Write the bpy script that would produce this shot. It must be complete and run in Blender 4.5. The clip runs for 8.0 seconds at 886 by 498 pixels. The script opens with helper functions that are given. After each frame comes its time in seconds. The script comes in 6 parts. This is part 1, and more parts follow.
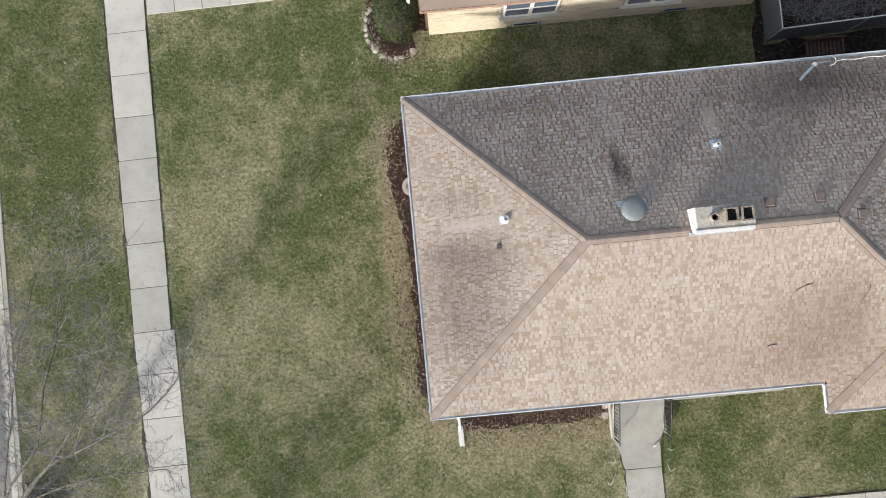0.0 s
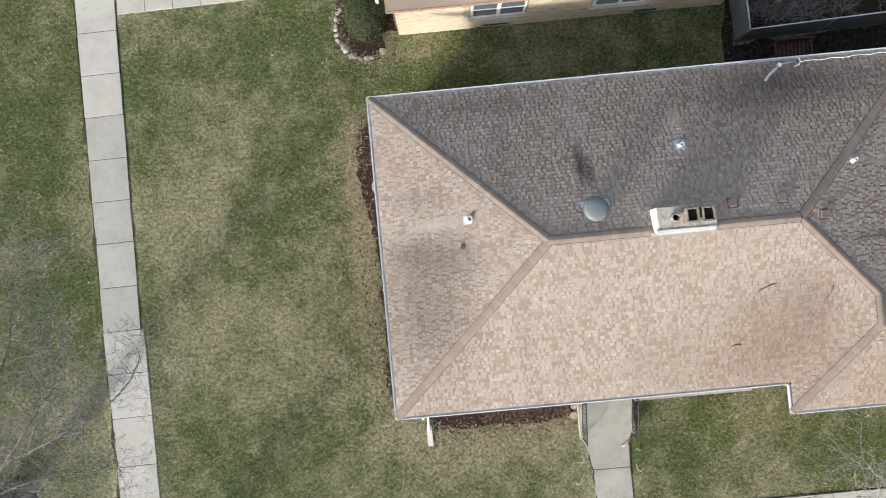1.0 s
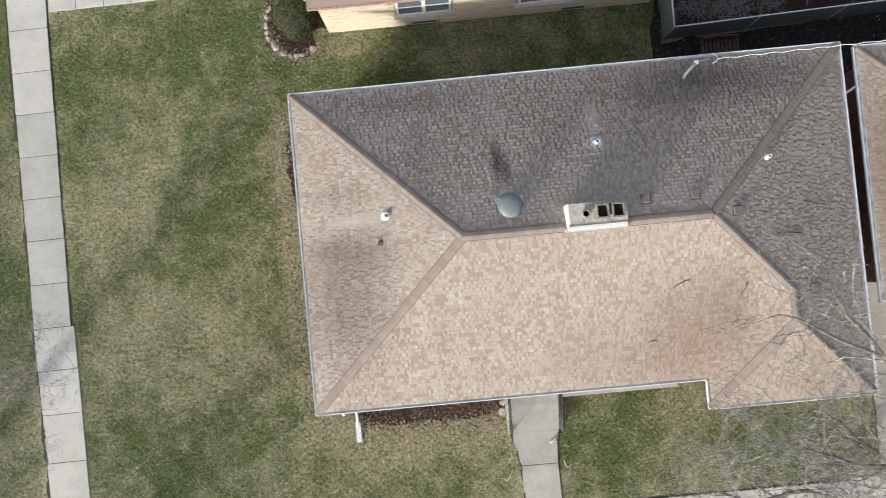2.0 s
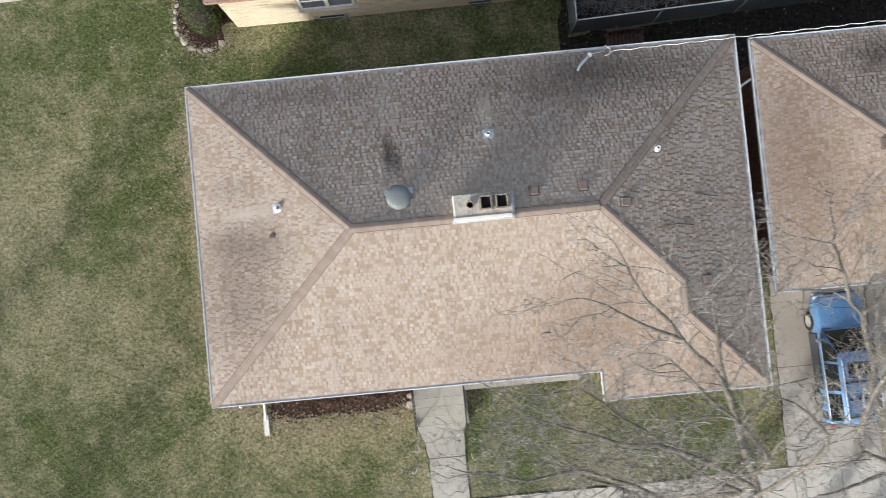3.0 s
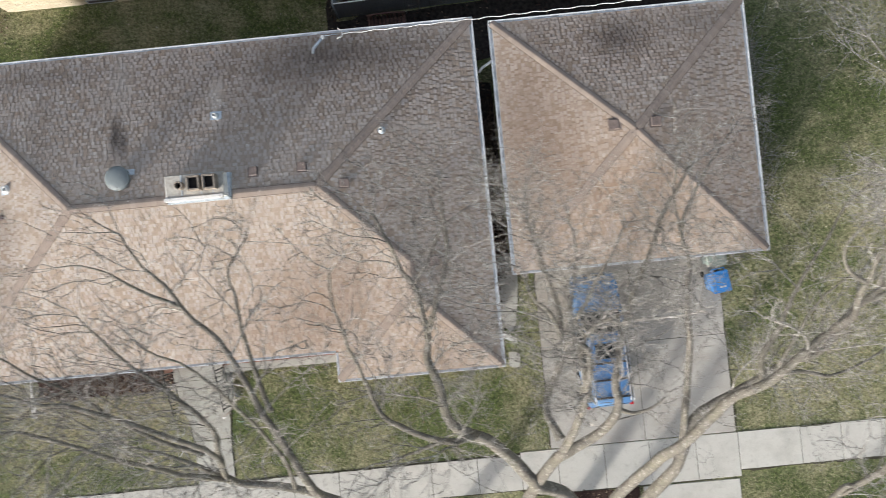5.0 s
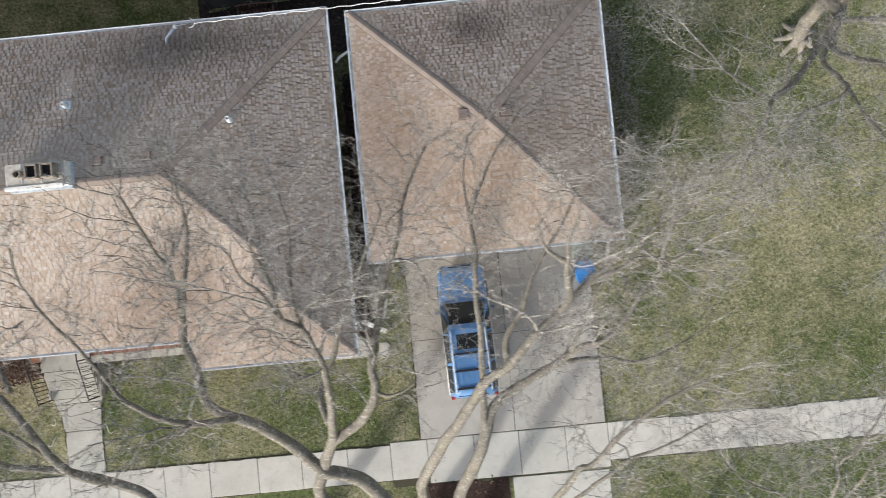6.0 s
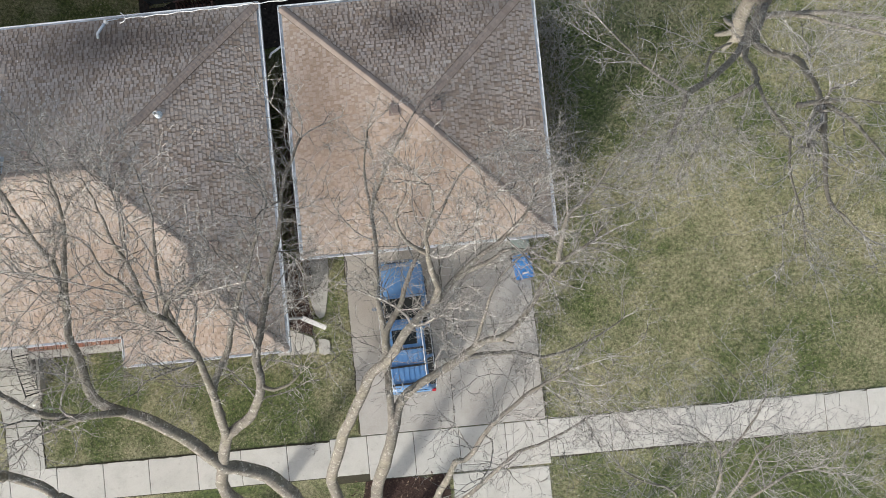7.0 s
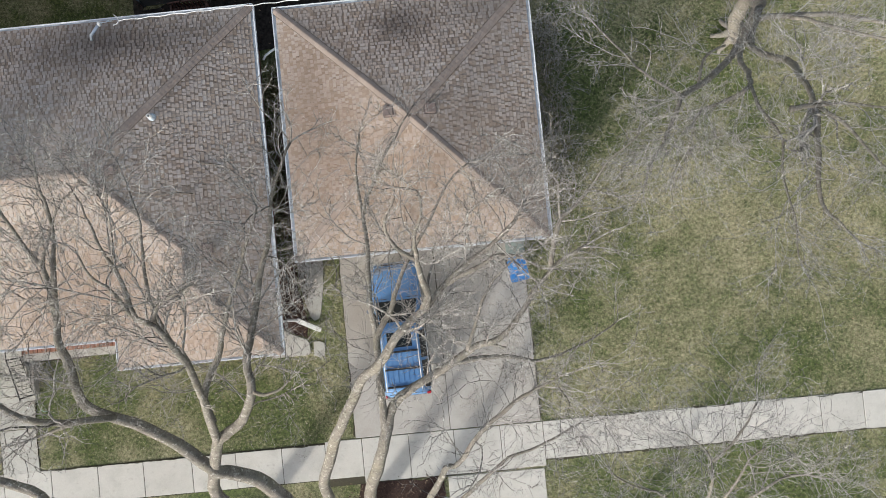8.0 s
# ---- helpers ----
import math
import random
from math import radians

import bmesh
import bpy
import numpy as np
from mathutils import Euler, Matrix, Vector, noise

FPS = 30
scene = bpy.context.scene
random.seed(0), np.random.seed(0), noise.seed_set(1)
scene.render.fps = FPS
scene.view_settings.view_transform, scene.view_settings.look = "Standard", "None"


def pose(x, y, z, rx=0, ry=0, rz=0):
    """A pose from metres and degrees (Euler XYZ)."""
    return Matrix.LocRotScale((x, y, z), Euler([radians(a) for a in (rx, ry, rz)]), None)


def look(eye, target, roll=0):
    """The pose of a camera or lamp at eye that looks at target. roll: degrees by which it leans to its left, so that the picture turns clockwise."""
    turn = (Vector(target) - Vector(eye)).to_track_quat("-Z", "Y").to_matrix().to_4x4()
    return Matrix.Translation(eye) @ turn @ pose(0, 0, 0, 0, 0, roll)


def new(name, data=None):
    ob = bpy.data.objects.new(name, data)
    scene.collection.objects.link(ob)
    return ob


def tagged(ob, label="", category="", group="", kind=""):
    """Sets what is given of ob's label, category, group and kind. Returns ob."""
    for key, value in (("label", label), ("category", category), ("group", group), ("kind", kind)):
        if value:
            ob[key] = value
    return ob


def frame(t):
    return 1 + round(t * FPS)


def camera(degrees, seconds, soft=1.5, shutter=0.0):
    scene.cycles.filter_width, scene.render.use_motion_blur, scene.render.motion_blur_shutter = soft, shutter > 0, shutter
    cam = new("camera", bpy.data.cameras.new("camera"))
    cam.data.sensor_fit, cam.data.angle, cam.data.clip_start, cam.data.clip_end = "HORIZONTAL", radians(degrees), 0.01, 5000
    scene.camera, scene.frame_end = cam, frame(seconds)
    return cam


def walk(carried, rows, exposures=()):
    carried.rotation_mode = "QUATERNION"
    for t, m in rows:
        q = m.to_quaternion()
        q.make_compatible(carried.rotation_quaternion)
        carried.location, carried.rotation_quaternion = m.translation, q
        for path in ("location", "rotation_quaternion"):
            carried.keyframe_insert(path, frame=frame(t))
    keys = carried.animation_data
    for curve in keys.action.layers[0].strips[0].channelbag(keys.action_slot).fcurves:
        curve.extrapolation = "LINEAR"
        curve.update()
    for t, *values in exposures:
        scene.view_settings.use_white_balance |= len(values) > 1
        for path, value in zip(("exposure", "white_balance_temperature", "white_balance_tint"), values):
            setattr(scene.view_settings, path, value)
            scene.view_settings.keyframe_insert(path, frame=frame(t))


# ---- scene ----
cam = camera(62.0, 8.0, soft=0.7, shutter=0.38)
# seconds, eye, tilt (0: straight down) and turn
ROWS = [
    (0, 1.088, 4.554, 25.540, 1.51, 0.69, -5.38),
    (0.5, 1.372, 4.500, 25.541, 1.59, 0.65, -5.30),
    (1, 2.142, 4.443, 25.553, 1.54, 0.68, -5.31),
    (2.5, 6.015, 3.826, 25.630, 1.61, 0.52, -5.33),
    (3, 7.672, 3.525, 25.635, 1.67, 0.54, -5.44),
    (3.5, 9.469, 3.255, 25.666, 1.60, 0.63, -5.42),
    (4, 11.495, 2.937, 25.678, 1.57, 0.73, -5.41),
    (5.5, 17.955, 1.896, 25.639, 1.46, 0.48, -5.53),
    (6, 20.163, 1.531, 25.614, 1.45, 0.57, -5.52),
    (6.5, 21.581, 1.318, 25.601, 1.40, 0.63, -5.39),
    (7, 22.266, 1.205, 25.517, 1.43, 0.68, -5.53),
    (7.5, 22.417, 1.206, 25.515, 1.44, 0.65, -5.52),
    (8, 22.434, 1.289, 25.468, 1.37, 0.66, -5.56),
]
walk(cam, [(t, pose(*row)) for t, *row in ROWS])

# ---------------------------------------------------------------- world, sun
SUN_AZ, SUN_EL = 221.0, 18.0      # degrees clockwise from +y, and above the horizon
world = bpy.data.worlds.new("sky")
scene.world = world
world.use_nodes = True
wn = world.node_tree.nodes
sky = wn.new("ShaderNodeTexSky")
sky.sky_type = "NISHITA"
sky.sun_disc = False
sky.sun_elevation, sky.sun_rotation = radians(SUN_EL), radians(SUN_AZ)
sky.air_density, sky.dust_density, sky.ozone_density = 1.0, 2.5, 1.0
wn["Background"].inputs[1].default_value = 0.12
haze = wn.new("ShaderNodeHueSaturation")      # thin high cloud whitens the sky
haze.inputs["Saturation"].default_value = 0.60
world.node_tree.links.new(sky.outputs[0], haze.inputs["Color"])
world.node_tree.links.new(haze.outputs[0], wn["Background"].inputs[0])
sun = new("sun", bpy.data.lights.new("sun", "SUN"))
sun.data.energy, sun.data.angle, sun.data.color = 2.35, radians(4.5), (1.0, 0.96, 0.90)
sx, sy = math.sin(radians(SUN_AZ)), math.cos(radians(SUN_AZ))
sun.matrix_world = look((sx * 60, sy * 60, 60 * math.tan(radians(SUN_EL))), (0, 0, 0))
scene.view_settings.exposure = 1.12

# ---------------------------------------------------------------- materials


class Mat:
    """A small builder of node materials."""

    def __init__(self, name, rough=0.8, metal=0.0):
        self.m = bpy.data.materials.new(name)
        self.m.use_nodes = True
        self.t = self.m.node_tree
        self.b = self.t.nodes["Principled BSDF"]
        self.b.inputs["Roughness"].default_value = rough
        self.b.inputs["Metallic"].default_value = metal
        self.b.inputs["Specular IOR Level"].default_value = 0.3
        self.pos = self.n("ShaderNodeNewGeometry").outputs["Position"]

    def n(self, kind, operation=""):
        node = self.t.nodes.new(kind)
        if operation:
            node.operation = operation
        return node

    def l(self, a, b):
        self.t.links.new(a, b)

    def noise(self, scale, detail=3.0, rough=0.55, vec=None, stretch=None):
        v = vec or self.pos
        if stretch:
            mp = self.n("ShaderNodeMapping")
            mp.inputs["Scale"].default_value = stretch
            self.l(v, mp.inputs["Vector"])
            v = mp.outputs[0]
        t = self.n("ShaderNodeTexNoise")
        t.inputs["Scale"].default_value, t.inputs["Detail"].default_value, t.inputs["Roughness"].default_value = scale, detail, rough
        self.l(v, t.inputs["Vector"])
        return t.outputs["Fac"]

    def ramp(self, fac, stops):
        r = self.n("ShaderNodeValToRGB")
        e = r.color_ramp.elements
        while len(e) < len(stops):
            e.new(0.5)
        for el, (p, c) in zip(e, stops):
            el.position = p
            el.color = (*c, 1) if len(c) == 3 else c
        self.l(fac, r.inputs[0])
        return r.outputs[0]

    def step(self, fac, a, b):
        r = self.n("ShaderNodeMapRange")
        r.inputs[1].default_value, r.inputs[2].default_value = a, b
        self.l(fac, r.inputs[0])
        return r.outputs[0]

    def mix(self, fac, a, b, blend="MIX"):
        x = self.n("ShaderNodeMix")
        x.data_type, x.blend_type = "RGBA", blend
        for sock, v in ((x.inputs[0], fac), (x.inputs[6], a), (x.inputs[7], b)):
            if isinstance(v, (int, float)):
                sock.default_value = v
            elif isinstance(v, tuple):
                sock.default_value = (*v, 1)
            else:
                self.l(v, sock)
        return x.outputs[2]

    def math(self, op, a, b):
        x = self.n("ShaderNodeMath", operation=op)
        for sock, v in zip(x.inputs, (a, b)):
            if isinstance(v, (int, float)):
                sock.default_value = v
            else:
                self.l(v, sock)
        return x.outputs[0]

    def color(self, c):
        if isinstance(c, tuple):
            self.b.inputs["Base Color"].default_value = (*c, 1)
        else:
            self.l(c, self.b.inputs["Base Color"])
        return self

    def bump(self, fac, strength=0.4, dist=0.02):
        x = self.n("ShaderNodeBump")
        x.inputs["Strength"].default_value, x.inputs["Distance"].default_value = strength, dist
        self.l(fac, x.inputs["Height"])
        self.l(x.outputs[0], self.b.inputs["Normal"])
        return self

    def island(self):
        return self.n("ShaderNodeNewGeometry").outputs["Random Per Island"]

    def obrand(self):
        return self.n("ShaderNodeObjectInfo").outputs["Random"]

    def near(self, x, y, rx, ry, soft=0.6):
        """A soft spot on the plan round x, y: 1 in the middle, 0 outside."""
        mp = self.n("ShaderNodeMapping")
        mp.inputs["Location"].default_value = (-x / rx, -y / ry, 0)
        mp.inputs["Scale"].default_value = (1 / rx, 1 / ry, 0)
        self.l(self.pos, mp.inputs["Vector"])
        d = self.n("ShaderNodeVectorMath", operation="LENGTH")
        self.l(mp.outputs[0], d.inputs[0])
        return self.step(d.outputs["Value"], 1.0, 1.0 - soft)


def plain(name, col, rough=0.6, metal=0.0, var=0.12, scale=9.0):
    """A painted, metal or plastic surface with slight dirt."""
    m = Mat(name, rough, metal)
    dark = tuple(v * (1 - 2 * var) for v in col)
    m.color(m.mix(m.step(m.noise(scale, 4), 0.35, 0.7), tuple(min(1, v * (1 + var)) for v in col), dark))
    m.bump(m.noise(scale * 8, 2), 0.08, 0.004)
    return m.m


def grass_material(name, blades):
    m = Mat(name, 0.9)
    big = m.noise(0.23, 4, 0.6)
    mid = m.noise(1.1, 4, 0.65)
    fine = m.noise(9.0, 4, 0.7)
    tiny = m.noise(34.0, 4, 0.8)
    green = m.mix(m.step(fine, 0.38, 0.62), GRASS_DARK, GRASS_GREEN)
    straw = m.mix(m.step(fine, 0.36, 0.62), STRAW_DARK, STRAW)
    dry = m.math("ADD", m.math("ADD", m.math("MULTIPLY", m.step(big, 0.38, 0.62), 0.66), 0.06), m.math("MULTIPLY", m.math("SUBTRACT", mid, 0.5), 2.6))
    for x, y, rx, ry, k in DRY_AND_SHADE_SPOTS:
        dry = m.math("ADD", dry, m.math("MULTIPLY", m.near(x, y, rx, ry, 0.8), k))
    dry = m.math("ADD", dry, m.math("MULTIPLY", m.math("SUBTRACT", tiny, 0.5), 2.2))
    if blades:
        dry = m.math("ADD", dry, m.math("MULTIPLY", m.math("SUBTRACT", m.island(), 0.5), 2.2))
    clamp = m.n("ShaderNodeClamp")
    m.l(dry, clamp.inputs[0])
    c = m.mix(clamp.outputs[0], green, straw)
    c = m.mix(m.math("MULTIPLY", m.step(m.noise(7.0, 4, 0.8), 0.53, 0.70), 0.62), c, (0.055, 0.058, 0.026))
    if not blades:
        c = m.mix(m.step(m.noise(30.0, 4, 0.75), 0.52, 0.72), c, (0.045, 0.036, 0.022))
        m.bump(m.noise(38.0, 4, 0.75), 1.0, 0.05)
    m.color(c)
    return m.m


GRASS_GREEN, GRASS_DARK = (0.156, 0.203, 0.062), (0.056, 0.080, 0.029)
STRAW, STRAW_DARK = (0.55, 0.508, 0.325), (0.215, 0.197, 0.108)
# negative is greener; at x -3.2 and 27.4 painted tree and garage shade
DRY_AND_SHADE_SPOTS = [(-6.6, 7.4, 2.3, 2.9, 0.62), (-6.3, 3.0, 2.2, 3.0, 0.32), (-3.2, 7.0, 1.7, 3.0, -0.22), (-4.5, 12.4, 6.0, 2.6, -0.50), (-12.3, 9.0, 2.6, 9.0, -0.55), (-2.6, 3.6, 2.2, 3.6, 0.15),
             (-0.85, 4.8, 0.60, 6.4, 0.85), (-4.5, -1.8, 5.5, 2.6, -0.08), (-0.2, -1.2, 1.5, 0.9, 0.45), (3.4, -1.9, 3.4, 0.8, 0.45), (4.0, -3.4, 3.5, 0.9, -0.1), (2.0, 11.0, 3.4, 1.0, -0.5), (9.8, -2.6, 2.6, 2.0, -0.38),
             (14.6, -2.4, 3.0, 1.9, -0.6), (33.0, 1.8, 5.0, 4.2, 0.42), (28.6, -0.2, 2.8, 3.6, 0.18), (27.4, 8.0, 2.2, 5.0, -0.35), (8.0, 11.6, 9.5, 1.7, 0.0), (31.0, -7.2, 6.5, 2.0, -0.6)]
M_GROUND = grass_material("lawn", False)
M_BLADES = grass_material("grass_blades", True)

m = Mat("concrete_old", 0.9)
tone = m.mix(m.obrand(), (0.405, 0.405, 0.375), (0.500, 0.498, 0.460))
tone = m.mix(m.step(m.noise(1.3, 5, 0.65), 0.42, 0.70), tone, (0.31, 0.305, 0.268))
tone = m.mix(m.step(m.noise(5.0, 4, 0.7), 0.55, 0.8), tone, (0.255, 0.235, 0.19))
m.color(m.mix(0.45, tone, m.ramp(m.noise(48, 4, 0.75), [(0.3, (0.22, 0.21, 0.18)), (0.7, (0.54, 0.525, 0.47))])))
m.bump(m.noise(70, 4), 0.25, 0.006)
M_CONCRETE_OLD = m.m
m = Mat("concrete_new", 0.88)
tone = m.mix(m.obrand(), (0.500, 0.490, 0.450), (0.580, 0.570, 0.525))
tone = m.mix(m.step(m.noise(1.1, 5, 0.65), 0.45, 0.72), tone, (0.40, 0.39, 0.355))
tone = m.mix(m.step(m.noise(6.0, 4, 0.7), 0.58, 0.8), tone, (0.27, 0.25, 0.215))
m.color(m.mix(0.38, tone, m.ramp(m.noise(48, 4, 0.75), [(0.3, (0.28, 0.265, 0.23)), (0.7, (0.56, 0.54, 0.485))])))
m.bump(m.noise(70, 4), 0.2, 0.005)
M_CONCRETE_NEW = m.m
m = Mat("concrete_drive", 0.88)
tone = m.mix(m.obrand(), (0.375, 0.355, 0.32), (0.46, 0.44, 0.40))
tone = m.mix(m.step(m.noise(0.7, 5, 0.65), 0.40, 0.68), tone, (0.31, 0.285, 0.25))
# two soft browner spots towards the garage
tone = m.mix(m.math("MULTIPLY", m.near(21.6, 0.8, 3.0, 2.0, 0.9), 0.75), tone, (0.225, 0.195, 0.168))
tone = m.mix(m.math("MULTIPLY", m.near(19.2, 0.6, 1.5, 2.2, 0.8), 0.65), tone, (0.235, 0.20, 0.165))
m.color(m.mix(0.36, tone, m.ramp(m.noise(48, 4, 0.75), [(0.3, (0.25, 0.235, 0.21)), (0.7, (0.52, 0.50, 0.46))])))
m.bump(m.noise(70, 4), 0.25, 0.006)
M_CONCRETE_DRIVE = m.m
m = Mat("joint_dirt", 0.95)
m.color(m.mix(m.noise(25, 4), (0.035, 0.03, 0.022), (0.085, 0.08, 0.05)))
M_JOINT = m.m
m = Mat("asphalt", 0.9)
m.color(m.mix(m.noise(120, 3, 0.8), m.mix(m.noise(1.2, 4), (0.10, 0.10, 0.105), (0.16, 0.16, 0.16)), (0.27, 0.27, 0.27)))
m.bump(m.noise(110, 3), 0.5, 0.01)
M_ASPHALT = m.m
m = Mat("mulch", 0.95)
m.color(m.ramp(m.noise(30, 5, 0.75), [(0.30, (0.018, 0.011, 0.009)), (0.5, (0.05, 0.028, 0.022)), (0.64, (0.10, 0.062, 0.045)), (0.75, (0.26, 0.19, 0.13))]))
m.bump(m.noise(40, 4, 0.8), 1.0, 0.05)
M_MULCH = m.m
m = Mat("bark_chips", 0.95)
m.color(m.ramp(m.island(), [(0.0, (0.025, 0.015, 0.012)), (0.55, (0.07, 0.042, 0.032)), (0.85, (0.16, 0.11, 0.08)), (1.0, (0.34, 0.27, 0.19))]))
M_CHIPS = m.m
m = Mat("dry_leaf", 0.85)
m.color(m.ramp(m.island(), [(0.0, (0.24, 0.15, 0.09)), (0.3, (0.42, 0.32, 0.21)), (0.6, (0.60, 0.53, 0.42)), (1.0, (0.74, 0.71, 0.64))]))
M_LEAF = m.m
m = Mat("dead_straw", 0.9)
m.color(m.ramp(m.island(), [(0.0, (0.14, 0.10, 0.065)), (0.35, (0.30, 0.25, 0.165)), (0.75, (0.45, 0.40, 0.29)), (1.0, (0.58, 0.53, 0.42))]))
M_STRAW = m.m


def shingle_material(name, rand_from_object, backing):
    """Laminated shingles: pale proud tabs, or the tan band that shows between them."""
    m = Mat(name, 0.93)
    r = m.obrand() if rand_from_object else m.island()
    if backing:
        c = m.ramp(r, [(0.0, (0.285, 0.215, 0.161)), (0.5, (0.325, 0.261, 0.210)), (1.0, (0.375, 0.316, 0.273))])
    else:
        c = m.ramp(r, [(0.0, (0.290, 0.221, 0.166)), (0.20, (0.345, 0.277, 0.221)), (0.32, (0.410, 0.350, 0.305)), (0.6, (0.435, 0.383, 0.337)), (0.85, (0.400, 0.360, 0.334)), (1.0, (0.500, 0.453, 0.415))])
        c = m.mix(m.math("MULTIPLY", m.step(m.noise(0.55, 4, 0.6), 0.40, 0.62), 0.30), c, (0.375, 0.316, 0.265))
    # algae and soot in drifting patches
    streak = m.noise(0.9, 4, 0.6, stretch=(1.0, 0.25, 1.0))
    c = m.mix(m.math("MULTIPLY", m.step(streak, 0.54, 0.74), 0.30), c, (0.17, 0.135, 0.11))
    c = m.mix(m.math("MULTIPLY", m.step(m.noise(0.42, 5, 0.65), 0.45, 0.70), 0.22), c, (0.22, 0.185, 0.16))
    # spots of algae, stain and painted shade; the first list is weaker on tabs
    for n, (x, y, rx, ry, k, col) in enumerate(ALGAE_AND_SHADE + STAINS_AND_SHADE):
        if n < len(ALGAE_AND_SHADE) and not backing:
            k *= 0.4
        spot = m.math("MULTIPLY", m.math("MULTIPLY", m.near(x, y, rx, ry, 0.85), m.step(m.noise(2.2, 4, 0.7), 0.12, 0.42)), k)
        if max(col) < 0.36:     # dark spots, dirt and painted shade, darken the granules, pale runs cover them
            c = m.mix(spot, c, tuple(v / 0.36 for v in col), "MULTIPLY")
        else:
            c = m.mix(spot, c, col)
    c = m.mix(0.16, c, m.ramp(m.noise(140, 2, 0.8), [(0.3, (0.10, 0.085, 0.075)), (0.7, (0.60, 0.53, 0.46))]))
    m.color(c)
    m.bump(m.noise(120, 3), 0.35, 0.004)
    return m.m


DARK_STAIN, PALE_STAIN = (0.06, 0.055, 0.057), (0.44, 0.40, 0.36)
# stains, plus painted shade: the house's on the garage, trees' at the south-east
STAINS_AND_SHADE = [(1.3, 3.4, 2.0, 3.0, 0.34, DARK_STAIN), (2.0, 4.7, 1.8, 0.9, 0.38, DARK_STAIN), (1.0, 5.0, 1.0, 0.5, 0.3, DARK_STAIN), (1.75, 5.78, 1.2, 0.26, 0.85, PALE_STAIN), (1.2, 6.6, 1.3, 0.5, 0.3, DARK_STAIN),
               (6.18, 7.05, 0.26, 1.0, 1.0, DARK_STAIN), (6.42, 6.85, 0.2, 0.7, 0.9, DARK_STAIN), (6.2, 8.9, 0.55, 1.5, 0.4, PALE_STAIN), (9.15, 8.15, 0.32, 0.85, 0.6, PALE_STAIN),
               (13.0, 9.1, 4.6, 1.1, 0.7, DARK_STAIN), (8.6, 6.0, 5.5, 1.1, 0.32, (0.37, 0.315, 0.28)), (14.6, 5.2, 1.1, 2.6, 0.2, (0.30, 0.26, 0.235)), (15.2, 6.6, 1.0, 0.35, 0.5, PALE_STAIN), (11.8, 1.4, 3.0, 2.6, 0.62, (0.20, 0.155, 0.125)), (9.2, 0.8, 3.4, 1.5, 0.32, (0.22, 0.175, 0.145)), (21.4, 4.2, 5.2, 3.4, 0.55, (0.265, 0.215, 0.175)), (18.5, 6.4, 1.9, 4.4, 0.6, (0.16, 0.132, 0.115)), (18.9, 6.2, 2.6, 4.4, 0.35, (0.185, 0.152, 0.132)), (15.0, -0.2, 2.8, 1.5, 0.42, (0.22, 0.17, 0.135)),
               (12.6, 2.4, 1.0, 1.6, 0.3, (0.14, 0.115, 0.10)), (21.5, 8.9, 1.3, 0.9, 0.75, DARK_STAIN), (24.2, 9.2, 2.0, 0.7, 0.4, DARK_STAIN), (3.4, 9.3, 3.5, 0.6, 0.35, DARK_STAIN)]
# algae, and north and east slopes' shade in colour, thickest in the recessed bands
SLOPE_DARK = (0.148, 0.120, 0.112)
ALGAE_AND_SHADE = [(8.0, 8.9, 8.5, 3.4, 0.55, SLOPE_DARK), (13.2, 8.6, 4.5, 2.6, 0.5, SLOPE_DARK), (15.2, 5.5, 2.6, 5.5, 0.25, SLOPE_DARK), (15.9, 2.0, 1.6, 3.0, 0.32, SLOPE_DARK), (21.6, 8.6, 4.4, 2.4, 0.75, SLOPE_DARK), (24.6, 6.0, 1.9, 4.4, 0.25, SLOPE_DARK), (1.5, 3.2, 1.9, 3.4, 0.55, SLOPE_DARK), (1.6, 7.6, 1.6, 2.0, 0.3, SLOPE_DARK)]
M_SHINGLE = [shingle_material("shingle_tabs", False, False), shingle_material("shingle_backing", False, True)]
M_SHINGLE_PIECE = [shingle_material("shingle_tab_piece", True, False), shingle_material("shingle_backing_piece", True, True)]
m = Mat("ridge_cap", 0.93)
c = m.mix(m.obrand(), (0.245, 0.198, 0.168), (0.310, 0.255, 0.220))
c = m.mix(m.step(m.noise(0.8, 4), 0.45, 0.75), c, (0.19, 0.155, 0.135))
m.color(m.mix(0.2, c, m.ramp(m.noise(130, 2), [(0.3, (0.12, 0.1, 0.09)), (0.7, (0.5, 0.42, 0.36))])))
m.bump(m.noise(120, 3), 0.3, 0.004)
M_CAP = m.m
# dark tone for the shadow line and dirt along the cap edges
M_CAP_SHADE = plain("cap_edge_shade", (0.125, 0.098, 0.080), 0.95)
M_FELT = plain("roof_deck", (0.055, 0.048, 0.044), 0.95)
M_GUTTER = plain("gutter_metal", (0.62, 0.65, 0.68), 0.45, 0.0, 0.06)
M_GUTTER_IN = plain("gutter_inside", (0.60, 0.64, 0.67), 0.6, 0.0, 0.2, 3.0)
M_WHITE = plain("white_paint", (0.70, 0.70, 0.68), 0.5, 0.0, 0.06)
M_SOFFIT = plain("soffit_paint", (0.66, 0.64, 0.60), 0.6)
M_GALV = plain("galvanised_metal", (0.46, 0.52, 0.58), 0.45, 0.25)
M_DOME = plain("grey_vent_paint", (0.16, 0.185, 0.195), 0.5, 0.0, 0.03)
M_BROWN_METAL = plain("brown_vent_plastic", (0.17, 0.135, 0.122), 0.6)
# black of sooty flues, also painted for the shaded depth of vent pipes
M_BLACK = plain("black_bore", (0.012, 0.011, 0.011), 0.9)
